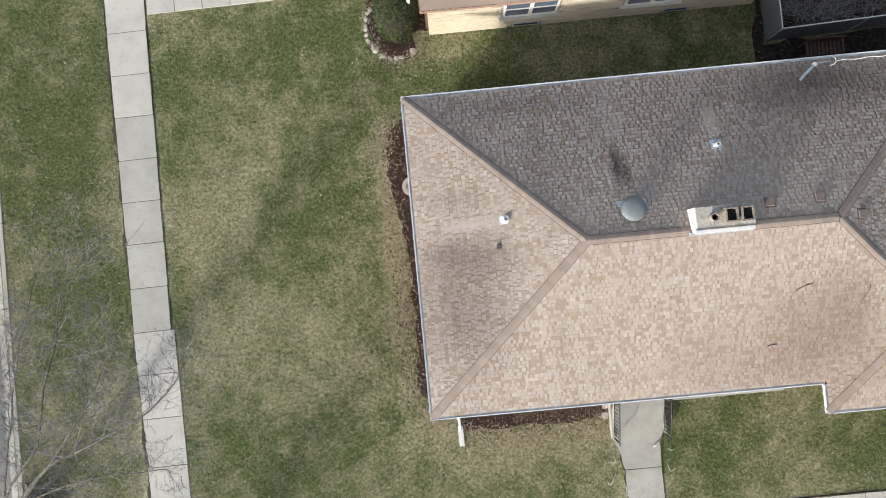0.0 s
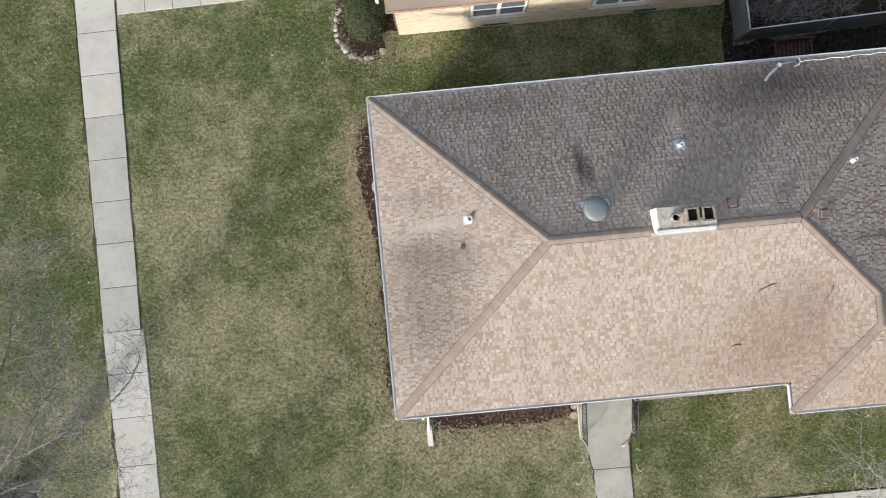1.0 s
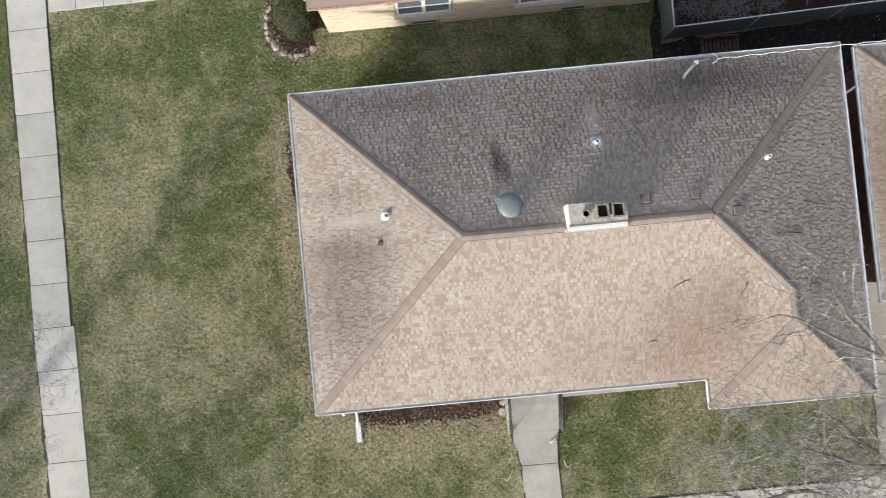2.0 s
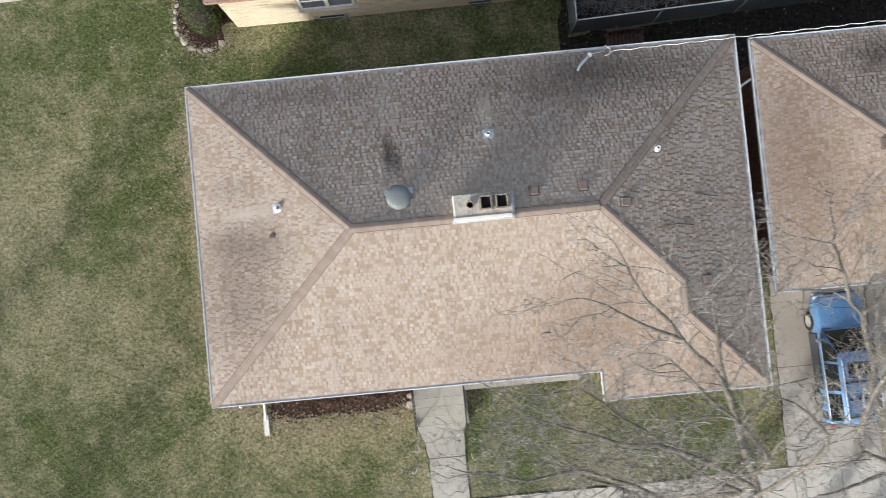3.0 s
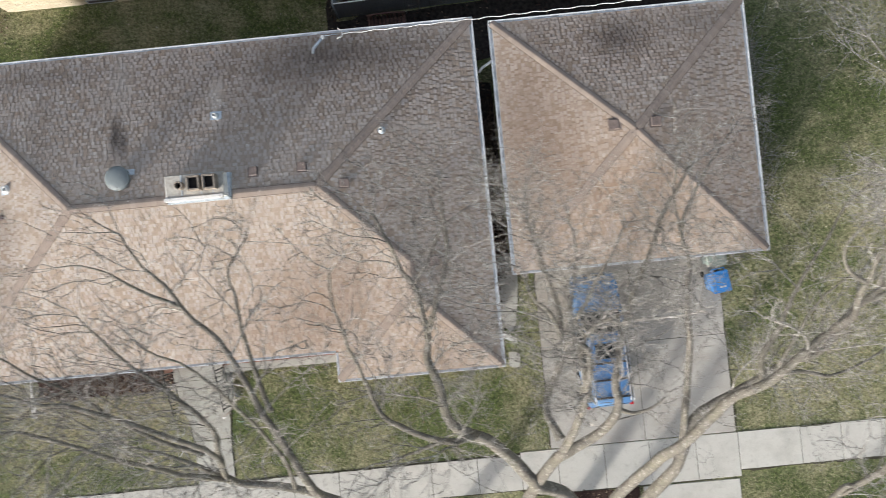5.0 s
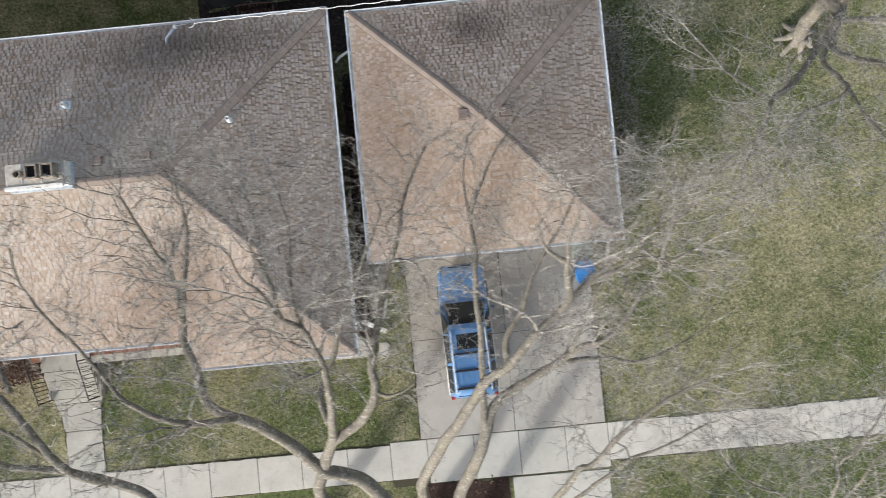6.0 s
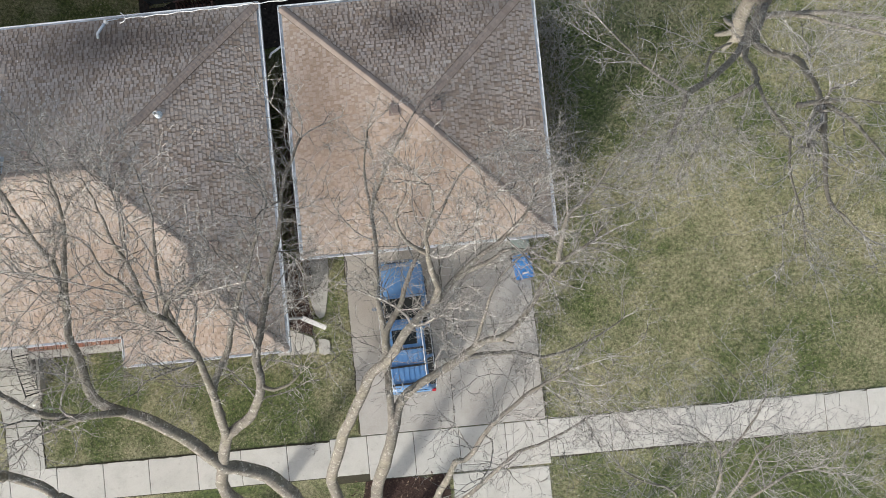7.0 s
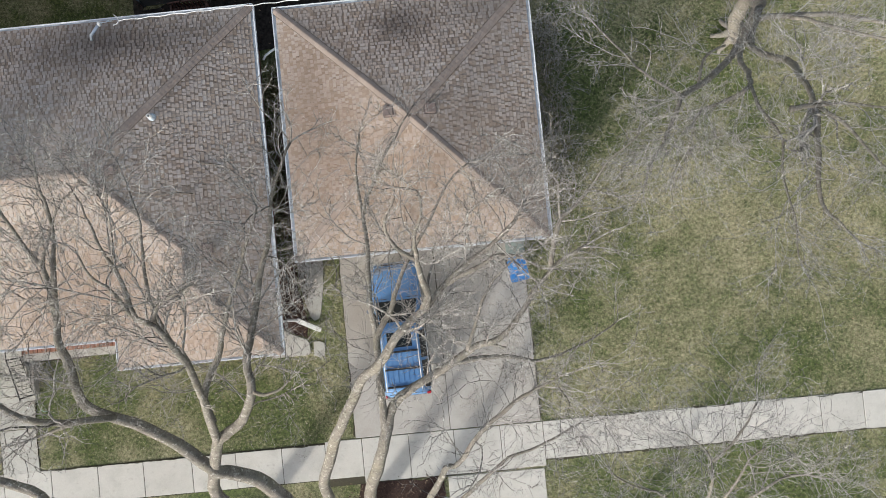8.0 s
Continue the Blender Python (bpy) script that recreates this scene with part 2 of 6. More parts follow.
M_IRON = plain("black_iron", (0.035, 0.035, 0.037), 0.5, 0.5)
M_CLAY = plain("flue_tile", (0.27, 0.235, 0.20), 0.85, 0.0, 0.2, 12)
M_CROWN = plain("chimney_crown", (0.42, 0.40, 0.36), 0.92, 0.0, 0.14, 8)
M_CABLE = plain("white_cable", (0.72, 0.72, 0.71), 0.5)
M_HOSE = plain("green_hose", (0.36, 0.55, 0.44), 0.5)
M_DARK_CABLE = plain("dark_cable", (0.06, 0.06, 0.06), 0.6)
M_WOOD_RED = plain("red_brown_wood", (0.125, 0.072, 0.06), 0.75, 0.0, 0.25, 14)
M_WOOD_PINK = plain("weathered_wood", (0.36, 0.235, 0.185), 0.8, 0.0, 0.25, 12)
M_STONE = plain("pale_stone", (0.47, 0.43, 0.39), 0.9, 0.0, 0.25, 10)
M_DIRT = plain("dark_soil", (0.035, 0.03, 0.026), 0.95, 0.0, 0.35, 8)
M_MESH = Mat("fence_mesh", 0.6)
M_MESH.color(M_MESH.mix(M_MESH.noise(18, 4, 0.7), (0.085, 0.108, 0.118), (0.19, 0.215, 0.23)))
M_MESH = M_MESH.m


def brick_material(name, cols, mortar):
    m = Mat(name, 0.92)
    c = m.ramp(m.obrand(), [(i / (len(cols) - 1), c) for i, c in enumerate(cols)])
    m.color(m.mix(m.step(m.noise(14, 4, 0.7), 0.45, 0.8), c, tuple(v * 0.7 for v in mortar)))
    m.bump(m.noise(60, 4), 0.4, 0.005)
    return m.m


M_BLOND = brick_material("blond_brick", [(0.54, 0.48, 0.36), (0.60, 0.545, 0.43), (0.57, 0.51, 0.395), (0.60, 0.53, 0.41), (0.66, 0.61, 0.50)], (0.60, 0.51, 0.37))
M_BLOND_WALL = plain("blond_brick_wall", (0.58, 0.51, 0.37), 0.92, 0.0, 0.16, 5)
M_RED = brick_material("red_brick", [(0.26, 0.105, 0.065), (0.33, 0.15, 0.09), (0.21, 0.085, 0.055), (0.38, 0.2, 0.13)], (0.4, 0.36, 0.3))
M_RED_WALL = plain("red_brick_wall", (0.22, 0.115, 0.08), 0.92, 0.0, 0.2, 6)
M_MORTAR = plain("mortar", (0.40, 0.37, 0.32), 0.95)

m = Mat("window_glass", 0.06)
m.color((0.10, 0.13, 0.17))
m.b.inputs["Specular IOR Level"].default_value = 0.6
M_GLASS = m.m
m = Mat("car_paint", 0.42, 0.1)
m.color(m.mix(m.step(m.noise(3.0, 4), 0.4, 0.75), (0.085, 0.200, 0.40), (0.130, 0.250, 0.43)))
m.b.inputs["Coat Weight"].default_value = 0.2
M_PAINT = m.m
M_CAR_LOW = plain("car_lower_cladding", (0.16, 0.19, 0.24), 0.5)
M_CAR_SIDE = plain("dark_side_panel", (0.045, 0.05, 0.058), 0.6)
m = Mat("car_glass", 0.12)
m.color((0.015, 0.018, 0.02))
m.b.inputs["Specular IOR Level"].default_value = 0.12
M_CAR_GLASS = m.m
M_RUBBER = plain("tyre_rubber", (0.02, 0.02, 0.02), 0.85)
M_ALLOY = plain("alloy_rim", (0.50, 0.50, 0.50), 0.35, 0.6)
M_RED_LAMP = plain("red_lamp", (0.5, 0.03, 0.04), 0.25)
M_CLEAR_LAMP = plain("clear_lamp", (0.6, 0.62, 0.64), 0.2)
M_BIN_BLUE = plain("blue_bin_plastic", (0.05, 0.24, 0.60), 0.45, 0.0, 0.1)
M_BIN_GREEN = plain("grey_green_bin_plastic", (0.19, 0.23, 0.215), 0.55, 0.0, 0.12)
m = Mat("evergreen_leaf", 0.7)
m.color(m.ramp(m.island(), [(0.0, (0.022, 0.036, 0.012)), (0.6, (0.05, 0.075, 0.022)), (0.92, (0.085, 0.11, 0.035)), (1.0, (0.16, 0.09, 0.04))]))
M_HEDGE = m.m


def bark_material(name, base, pale, moss, k, fleck=(0.42, 0.41, 0.37), twig=False):
    m = Mat(name, 0.92)
    c = m.mix(m.step(m.noise(5, 5, 0.7), 0.35, 0.65), base, pale)
    if twig:
        c = m.mix(m.step(m.island(), 0.62, 0.80), c, tuple(v * 0.5 for v in base))
    c = m.mix(m.math("MULTIPLY", m.step(m.noise(1.6, 4, 0.7), 0.46, 0.68), k), c, moss)
    c = m.mix(m.step(m.noise(24, 4, 0.8), 0.52, 0.72), c, tuple(v * 0.40 for v in base))
    c = m.mix(m.math("MULTIPLY", m.step(m.noise(11, 5, 0.8), 0.53 if twig else 0.56, 0.60 if twig else 0.64), 0.85), c, fleck)
    m.color(c)
    m.bump(m.noise(22, 5, 0.75), 1.0, 0.05)
    return m.m


M_BARK = bark_material("maple_bark", (0.155, 0.141, 0.122), (0.285, 0.263, 0.230), (0.232, 0.218, 0.165), 0.6, (0.56, 0.55, 0.50))
M_BARK_DARK = bark_material("dark_bark", (0.105, 0.094, 0.082), (0.20, 0.182, 0.160), (0.24, 0.225, 0.175), 0.5, (0.56, 0.55, 0.50))
M_BARK_PALE = bark_material("pale_bark", (0.20, 0.18, 0.155), (0.31, 0.288, 0.25), (0.25, 0.23, 0.18), 0.4)
M_TWIG = bark_material("twig_bark", (0.245, 0.224, 0.202), (0.43, 0.405, 0.375), (0.52, 0.505, 0.475), 0.5, (0.76, 0.75, 0.71), True)
M_TWIG_GREY = bark_material("grey_twig_bark", (0.250, 0.236, 0.224), (0.43, 0.416, 0.40), (0.53, 0.52, 0.50), 0.5, (0.76, 0.75, 0.71), True)
M_TWIG_DARK = bark_material("dark_twig_bark", (0.185, 0.176, 0.166), (0.315, 0.303, 0.29), (0.42, 0.41, 0.395), 0.45, (0.66, 0.65, 0.625), True)
M_TWIG_BROWN = bark_material("brown_twig_bark", (0.13, 0.085, 0.062), (0.25, 0.175, 0.135), (0.30, 0.235, 0.18), 0.3, (0.4, 0.33, 0.27), True)

# ---------------------------------------------------------------- mesh tools


def mesh_ob(name, verts, faces, mats, parent=None, label="", smooth=False, idx=None):
    me = bpy.data.meshes.new(name)
    me.from_pydata([tuple(v) for v in verts], [], faces)
    for mt in mats if isinstance(mats, (list, tuple)) else [mats]:
        me.materials.append(mt)
    if idx is not None:
        me.polygons.foreach_set("material_index", idx)
    if smooth:
        me.polygons.foreach_set("use_smooth", [True] * len(me.polygons))
    me.update()
    ob = new(name, me)
    if parent:
        ob.parent = parent
    if label:
        tagged(ob, label)
    return ob


def part(name, bm, material, parent=None, label="", smooth=False):
    """Links a bmesh as one mesh object, under a thing or under a part."""
    me = bpy.data.meshes.new(name)
    if smooth:
        for f in bm.faces:
            f.smooth = True
    bm.to_mesh(me)
    bm.free()
    me.materials.append(material)
    ob = new(name, me)
    if parent:
        ob.parent = parent
    if label:
        tagged(ob, label)
    return ob


def thing(name, label, category, group="", kind="", at=(0, 0, 0)):
    e = new(name)
    e.location = at
    e.empty_display_size = 0.2
    return tagged(e, label, category, group, kind)


def box(bm, x0, y0, z0, x1, y1, z1, bevel=0.0, m=None):
    r = bmesh.ops.create_cube(bm, size=1.0)
    vs = r["verts"]
    for v in vs:
        v.co = Vector(((x0 + x1) / 2 + v.co.x * (x1 - x0), (y0 + y1) / 2 + v.co.y * (y1 - y0), (z0 + z1) / 2 + v.co.z * (z1 - z0)))
    if bevel:
        es = {e for v in vs for e in v.link_edges}
        vs = list({v for f in bmesh.ops.bevel(bm, geom=list(es), offset=bevel, segments=2, affect="EDGES")["faces"] for v in f.verts} | {v for v in vs if v.is_valid})
    if m is not None:
        bmesh.ops.transform(bm, matrix=m, verts=vs)
    return bm


def boxes(*rows, bevel=0.0):
    bm = bmesh.new()
    for r in rows:
        box(bm, *r, bevel=bevel)
    return bm


def lathe(profile, at=(0, 0, 0), n=24, sx=1.0, sy=1.0):
    """A turned shape: profile of (radius, z)."""
    bm = bmesh.new()
    rings = []
    for r, z in profile:
        if r < 1e-5:
            rings.append([bm.verts.new((at[0], at[1], at[2] + z))])
        else:
            rings.append([bm.verts.new((at[0] + sx * r * math.cos(2 * math.pi * k / n), at[1] + sy * r * math.sin(2 * math.pi * k / n), at[2] + z)) for k in range(n)])
    for a, b in zip(rings, rings[1:]):
        for k in range(n):
            j = (k + 1) % n
            q = [a[k % len(a)], a[j % len(a)], b[j % len(b)], b[k % len(b)]]
            q = [v for i, v in enumerate(q) if v not in q[:i]]
            if len(q) > 2:
                bm.faces.new(q)
    bmesh.ops.recalc_face_normals(bm, faces=bm.faces)
    return bm


def tube_rings(pts, radii, sides, verts, faces):
    """Adds a tapered tube along pts to the vertex and face lists."""
    start = len(verts)
    up = Vector((0.13, 0.21, 0.97))
    for i, (p, r) in enumerate(zip(pts, radii)):
        d = (pts[min(i + 1, len(pts) - 1)] - pts[max(i - 1, 0)])
        d = d.normalized() if d.length > 1e-6 else Vector((0, 0, 1))
        a = d.cross(up)
        if a.length < 0.05:
            a = d.cross(Vector((1, 0, 0)))
        a.normalize()
        b = d.cross(a)
        for k in range(sides):
            w = 2 * math.pi * k / sides
            verts.append(p + a * (r * math.cos(w)) + b * (r * math.sin(w)))
    for i in range(len(pts) - 1):
        for k in range(sides):
            j = (k + 1) % sides
            o = start + i * sides
            faces.append((o + k, o + j, o + sides + j, o + sides + k))
    e = start + (len(pts) - 1) * sides
    if sides > 3:
        faces.append(tuple(e + k for k in range(sides)))
        faces.append(tuple(start + k for k in reversed(range(sides))))


def tube(name, pts, r, material, parent=None, label="", sides=8):
    verts, faces = [], []
    pts = [Vector(p) for p in pts]
    radii = r if isinstance(r, (list, tuple)) else [r] * len(pts)
    tube_rings(pts, radii, sides, verts, faces)
    return mesh_ob(name, verts, faces, material, parent, label, smooth=True)


def prism(pts, z0, z1, bevel=0.0):
    """A slab with the outline pts on the plan."""
    bm = bmesh.new()
    top = [bm.verts.new((x, y, z1)) for x, y in pts]
    low = [bm.verts.new((x, y, z0)) for x, y in pts]
    bm.faces.new(top)
    bm.faces.new(list(reversed(low)))
    for k in range(len(pts)):
        j = (k + 1) % len(pts)
        bm.faces.new((top[j], top[k], low[k], low[j]))
    bmesh.ops.recalc_face_normals(bm, faces=bm.faces)
    if bevel:
        es = [e for e in bm.edges if all(abs(v.co.z - z1) < 1e-6 for v in e.verts)]
        bmesh.ops.bevel(bm, geom=es, offset=bevel, segments=1, affect="EDGES")
    return bm


def rnd(a, b):
    return random.uniform(a, b)

# ---------------------------------------------------------------- ground, road, pavements
FAR = 900.0
CURB = -14.35


def ground():
    xs = [-FAR, -60, -23.0, -23.0, CURB - 0.25, CURB - 0.25, CURB, -8, 0, 10, 20, 30, 45, FAR]
    zs = [0, 0, 0, -0.14, -0.14, -0.02, -0.02, 0, 0, 0, 0, 0, 0, 0]
    zs[5] = zs[6] = -0.02
    ys = [-FAR, -60, -20, -10, 0, 10, 20, 60, FAR]
    verts = [(x, y, z) for y in ys for x, z in zip(xs, zs)]
    n = len(xs)
    faces = [(j * n + i, j * n + i + 1, (j + 1) * n + i + 1, (j + 1) * n + i) for j in range(len(ys) - 1) for i in range(n - 1)]
    ob = mesh_ob("ground", verts, faces, M_GROUND)
    tagged(ob, "late-winter lawn, green with straw-coloured dry patches", "lawn", kind="structure")
    road = mesh_ob("road", [(-22.8, -60, -0.135), (CURB - 0.27, -60, -0.135), (CURB - 0.27, 60, -0.135), (-22.8, 60, -0.135)], [(0, 1, 2, 3)], M_ASPHALT)
    tagged(road, "grey worn asphalt street beside a concrete kerb", "road", kind="structure")


ground()
kerb = thing("kerb", "pale concrete kerb with joints along the street", "kerb", kind="structure")
for k in range(-4, 9):
    y0 = k * 3.0 - 1.4
    part("kerb_stone", boxes((CURB - 0.20, y0, -0.3, CURB - 0.04, y0 + 2.985, 0.012), bevel=0.012), M_CONCRETE_DRIVE, kerb)
    part("gutter_slab", boxes((CURB - 0.52, y0, -0.3, CURB - 0.225, y0 + 2.985, -0.115), bevel=0.006), M_CONCRETE_NEW, kerb)


def slab_run(owner, outline, material, z=0.03):
    ob = part("slab", prism(outline, -0.06, z, 0.008), material, owner)
    return ob


def bed_under(name, outline, z, parent):
    return part(name, prism(outline, -0.05, z), M_JOINT, parent)


J = 0.009   # half a joint

# pavement along the street on the west
side_west = thing("pavement_west", "concrete slab pavement, older grey slabs and newer pale ones", "pavement", kind="structure")
bed_under("joint_bed", [(-9.72, -13.0), (-8.45, -13.0), (-8.70, 3.3), (-8.82, 3.4), (-8.76, 15.4), (-8.76, 40.0), (-10.26, 40.0), (-10.14, 9.0), (-10.10, 3.4)], 0.012, side_west)
cuts = [-12.4, -10.85, -9.3, -7.75, -6.2, -4.55, -2.95, -1.33, 0.34, 1.86, 3.34, 4.87, 6.41, 7.88, 9.36, 10.87, 12.35, 13.86, 15.5, 17.0, 18.5, 20.0]


def west_edges(y, new_slab):
    left = -10.12 + (3.34 - y) * 0.027 if new_slab else -10.10 - 0.008 * (y - 4)
    right = -8.70 + (3.34 - y) * 0.017 if new_slab else -8.80
    return left, right


for a, b in zip(cuts, cuts[1:]):
    fresh = b < 3.5
    la, ra = west_edges(a, fresh)
    lb, rb = west_edges(b, fresh)
    w = rnd(-0.012, 0.012)
    slab_run(side_west, [(la + w, a + J), (ra + w, a + J + 0.02), (rb + w, b - J + 0.02), (lb + w, b - J)], M_CONCRETE_NEW if fresh or a > 10.5 else M_CONCRETE_OLD, 0.03 + rnd(-0.004, 0.008))
# the neighbour's walk that leaves it to the east
walk_north = thing("front_walk_north", "narrow concrete walk leading to the neighbouring house", "path", kind="structure")
bed_under("joint_bed", [(-8.70, 14.44), (-0.5, 14.56), (-0.5, 15.78), (-8.70, 15.66)], 0.012, walk_north)
for k in range(8):
    x0 = -8.72 + k * 0.98
    slab_run(walk_north, [(x0 + J, 14.42 + 0.015 * k), (x0 + 0.98 - J, 14.435 + 0.015 * k), (x0 + 0.98 - J, 15.64 + 0.015 * k), (x0 + J, 15.63 + 0.015 * k)], M_CONCRETE_NEW)

# pavement along the south side
side_south = thing("pavement_south", "pale concrete slab pavement in front of the house and drive", "pavement", kind="structure")
bed_under("joint_bed", [(-8.6, -5.61), (17.45, -5.61), (17.55, -5.84), (24.0, -5.84), (24.1, -5.61), (40.0, -5.61), (40.0, -4.32), (25.0, -4.29), (18.6, -4.32), (-8.6, -4.40)], 0.012, side_south)
cuts = [-8.6, -7.1, -5.5, -4.0, -2.4, -0.9, 0.7, 2.2, 3.7, 5.1, 6.35, 8.0, 9.62, 11.2, 12.88, 14.4, 16.0, 17.5, 18.78, 20.39, 21.95, 23.55, 25.02, 27.16, 28.57, 30.09, 31.58, 33.03, 34.52, 35.98, 37.5, 39.0]
for a, b in zip(cuts, cuts[1:]):
    deep = -5.80 if 18.0 < a < 24.0 else -5.58
    top = -4.30 if a > 17 else -4.38
    w = rnd(-0.012, 0.012)
    slab_run(side_south, [(a + J, deep + w), (b - J, deep + w), (b - J, top + w), (a + J, top + w)], M_CONCRETE_NEW, 0.03 + rnd(-0.004, 0.006))

# drive
drive = thing("driveway", "broad concrete drive with browner slabs in front of the garage", "driveway", kind="structure")
bed_under("joint_bed", [(18.58, -4.28), (24.98, -4.28), (24.94, 1.0), (24.5, 2.3), (18.58, 2.3)], 0.012, drive)
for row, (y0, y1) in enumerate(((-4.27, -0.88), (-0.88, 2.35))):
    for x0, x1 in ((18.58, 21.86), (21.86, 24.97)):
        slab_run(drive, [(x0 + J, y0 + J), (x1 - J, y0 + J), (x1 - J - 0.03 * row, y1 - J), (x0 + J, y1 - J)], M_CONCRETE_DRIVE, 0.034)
slab_run(drive, [(21.6, -12.0), (24.95, -12.0), (24.93, -5.88), (21.62, -5.86)], M_CONCRETE_NEW, 0.028)

# strip of paving between house and garage, and the stoop at the corner
side_walk = thing("side_path", "curved concrete side path between house and garage", "path", kind="structure")
slab_run(side_walk, [(16.0, -1.26), (16.7, -1.27), (17.25, -1.26), (17.33, -1.15), (17.31, -0.85), (17.22, -0.72), (16.42, -0.36), (16.0, -0.36)], M_CONCRETE_OLD, 0.06)
slab_run(side_walk, [(17.12, 2.6), (17.12, 2.0), (17.14, 1.4), (17.2, 0.95), (17.3, 0.5), (17.42, 0.05), (17.55, -0.12), (17.72, -0.05), (17.80, 0.15), (17.88, 0.6), (17.96, 1.05), (18.0, 1.5), (18.05, 2.6)], M_CONCRETE_OLD, 0.028)
slab_run(side_walk, [(17.43, -1.30), (17.62, -1.38), (17.79, -1.34), (17.84, -1.1), (17.82, -0.9), (17.66, -0.82), (17.45, -0.82)], M_CONCRETE_OLD, 0.04)

# front walk and steps
front_walk = thing("front_walk", "concrete front walk flaring towards the entrance steps", "path", kind="structure")
slab_run(front_walk, [(6.02, -1.71), (7.74, -1.71), (7.64, -2.05), (7.60, -2.86), (6.30, -2.86), (6.22, -2.25), (6.10, -1.95)], M_CONCRETE_OLD, 0.03)
slab_run(front_walk, [(6.30, -2.88), (7.60, -2.88), (7.62, -4.37), (6.36, -4.37)], M_CONCRETE_OLD, 0.03)

steps = thing("entrance_steps", "four weathered concrete steps with iron handrails", "steps")
for k in range(4):
    part("tread", boxes((6.04, -1.70 + 0.34 * k, 0.0, 7.74, 0.30, 0.18 * (k + 1)), bevel=0.012), M_CONCRETE_OLD, steps)
# dark strips at the riser feet, so the treads read from above
for k in range(4):
    y = -1.70 + 0.34 * k
    part("joint", boxes((6.06, y - 0.034, 0.18 * k + (0.028 if k == 0 else -0.01), 7.72, y + 0.002, 0.18 * k + (0.036 if k == 0 else 0.006))), M_JOINT, steps, "thin dark line at the foot of the step")
for x, inner in ((5.98, 6.05), (7.74, 7.81)):
    part("cheek", prism([(x, -1.72), (x + 0.09, -1.72), (x + 0.09, -0.45), (x, -0.45)], 0.0, 0.3), M_CONCRETE_OLD, steps)
for x in (6.05, 7.74):
    rail = tube("handrail", [(x, -1.78, 1.03), (x, -1.66, 1.06), (x, -0.34, 1.62), (x, 0.2, 1.64)], 0.022, M_IRON, steps, "black wrought-iron handrail")
    part("post", boxes((x - 0.02, -1.72, 0.0, x + 0.02, -1.68, 1.05)), M_IRON, rail)
    part("post", boxes((x - 0.02, -0.36, 0.6, x + 0.02, -0.32, 1.62)), M_IRON, rail)
    tube("rail", [(x, -1.70, 0.22), (x, -0.34, 0.84)], 0.014, M_IRON, rail)
    for k in range(9):
        y = -1.56 + k * 0.14
        z = 0.26 + (y + 1.66) * 0.45
        part("baluster", boxes((x - 0.008, y - 0.008, z, x + 0.008, y + 0.008, z + 0.80)), M_IRON, rail)

# planting beds
beds = []


def bed(outline, label, name="flower_bed", chips=900, material=None):
    """Mulch heaped a little, with loose bark chips on it."""
    ob = part(name, prism(outline, -0.05, 0.022), material or M_MULCH)
    tagged(ob, label, "flower bed", kind="structure")
    xs, ys = [p[0] for p in outline], [p[1] for p in outline]
    beds.append(outline)
    verts, faces = [], []
    while len(verts) < chips * 4:
        x, y = rnd(min(xs) - 0.12, max(xs) + 0.12), rnd(min(ys) - 0.12, max(ys) + 0.12)
        if not inside(x, y, outline) and random.random() < 0.7:
            continue
        a, s, w = rnd(0, 6.28), rnd(0.015, 0.05), rnd(0.008, 0.022)
        c, d = math.cos(a), math.sin(a)
        z, t = rnd(0.024, 0.05), rnd(-0.015, 0.015)
        o = len(verts)
        verts += [(x + c * s - d * w, y + d * s + c * w, z + t), (x - c * s - d * w, y - d * s + c * w, z), (x - c * s + d * w, y - d * s - c * w, z - t), (x + c * s + d * w, y + d * s - c * w, z)]
        faces.append((o, o + 1, o + 2, o + 3))
    mesh_ob("bark_chips", verts, faces, M_CHIPS, ob)["kind"] = "stuff"


def inside(x, y, poly):
    hit = False
    for (x0, y0), (x1, y1) in zip(poly, poly[1:] + poly[:1]):
        if (y0 > y) != (y1 > y) and x < (x1 - x0) * (y - y0) / (y1 - y0) + x0:
            hit = not hit
    return hit


def wavy(pts, amp=0.07, step=0.25):
    """The outline pts with a natural, uneven line."""
    out = []
    for (x0, y0), (x1, y1) in zip(pts, pts[1:] + pts[:1]):
        n = max(1, int(math.hypot(x1 - x0, y1 - y0) / step))
        for k in range(n):
            x, y = x0 + (x1 - x0) * k / n, y0 + (y1 - y0) * k / n
            out.append((x + amp * noise.noise((x * 2.1, y * 2.1, 3.7)) * 2, y + amp * noise.noise((x * 2.1, y * 2.1, 9.1)) * 2))
    return out


bed(wavy([(-0.30, 9.9), (-0.66, 9.3), (-0.82, 8.3), (-0.66, 7.1), (-0.46, 6.2), (-0.42, 4.8), (-0.33, 3.0), (-0.46, 1.6), (-0.30, 0.3), (0.6, 0.2), (0.6, 9.9)], 0.12), "bare dark mulch bed along the house wall", chips=2200)
bed(wavy([(1.1, -0.95), (2.4, -1.15), (3.4, -1.02), (4.6, -1.12), (5.7, -0.95), (5.96, -0.6), (5.96, 0.6), (0.9, 0.6)]), "dark mulch bed with dead stems below the front eave", chips=1800)
bed(wavy([(7.9, -0.62), (11.9, -0.55), (11.9, 0.3), (7.9, 0.3)], 0.04), "narrow bare bed below the porch edge", chips=300)
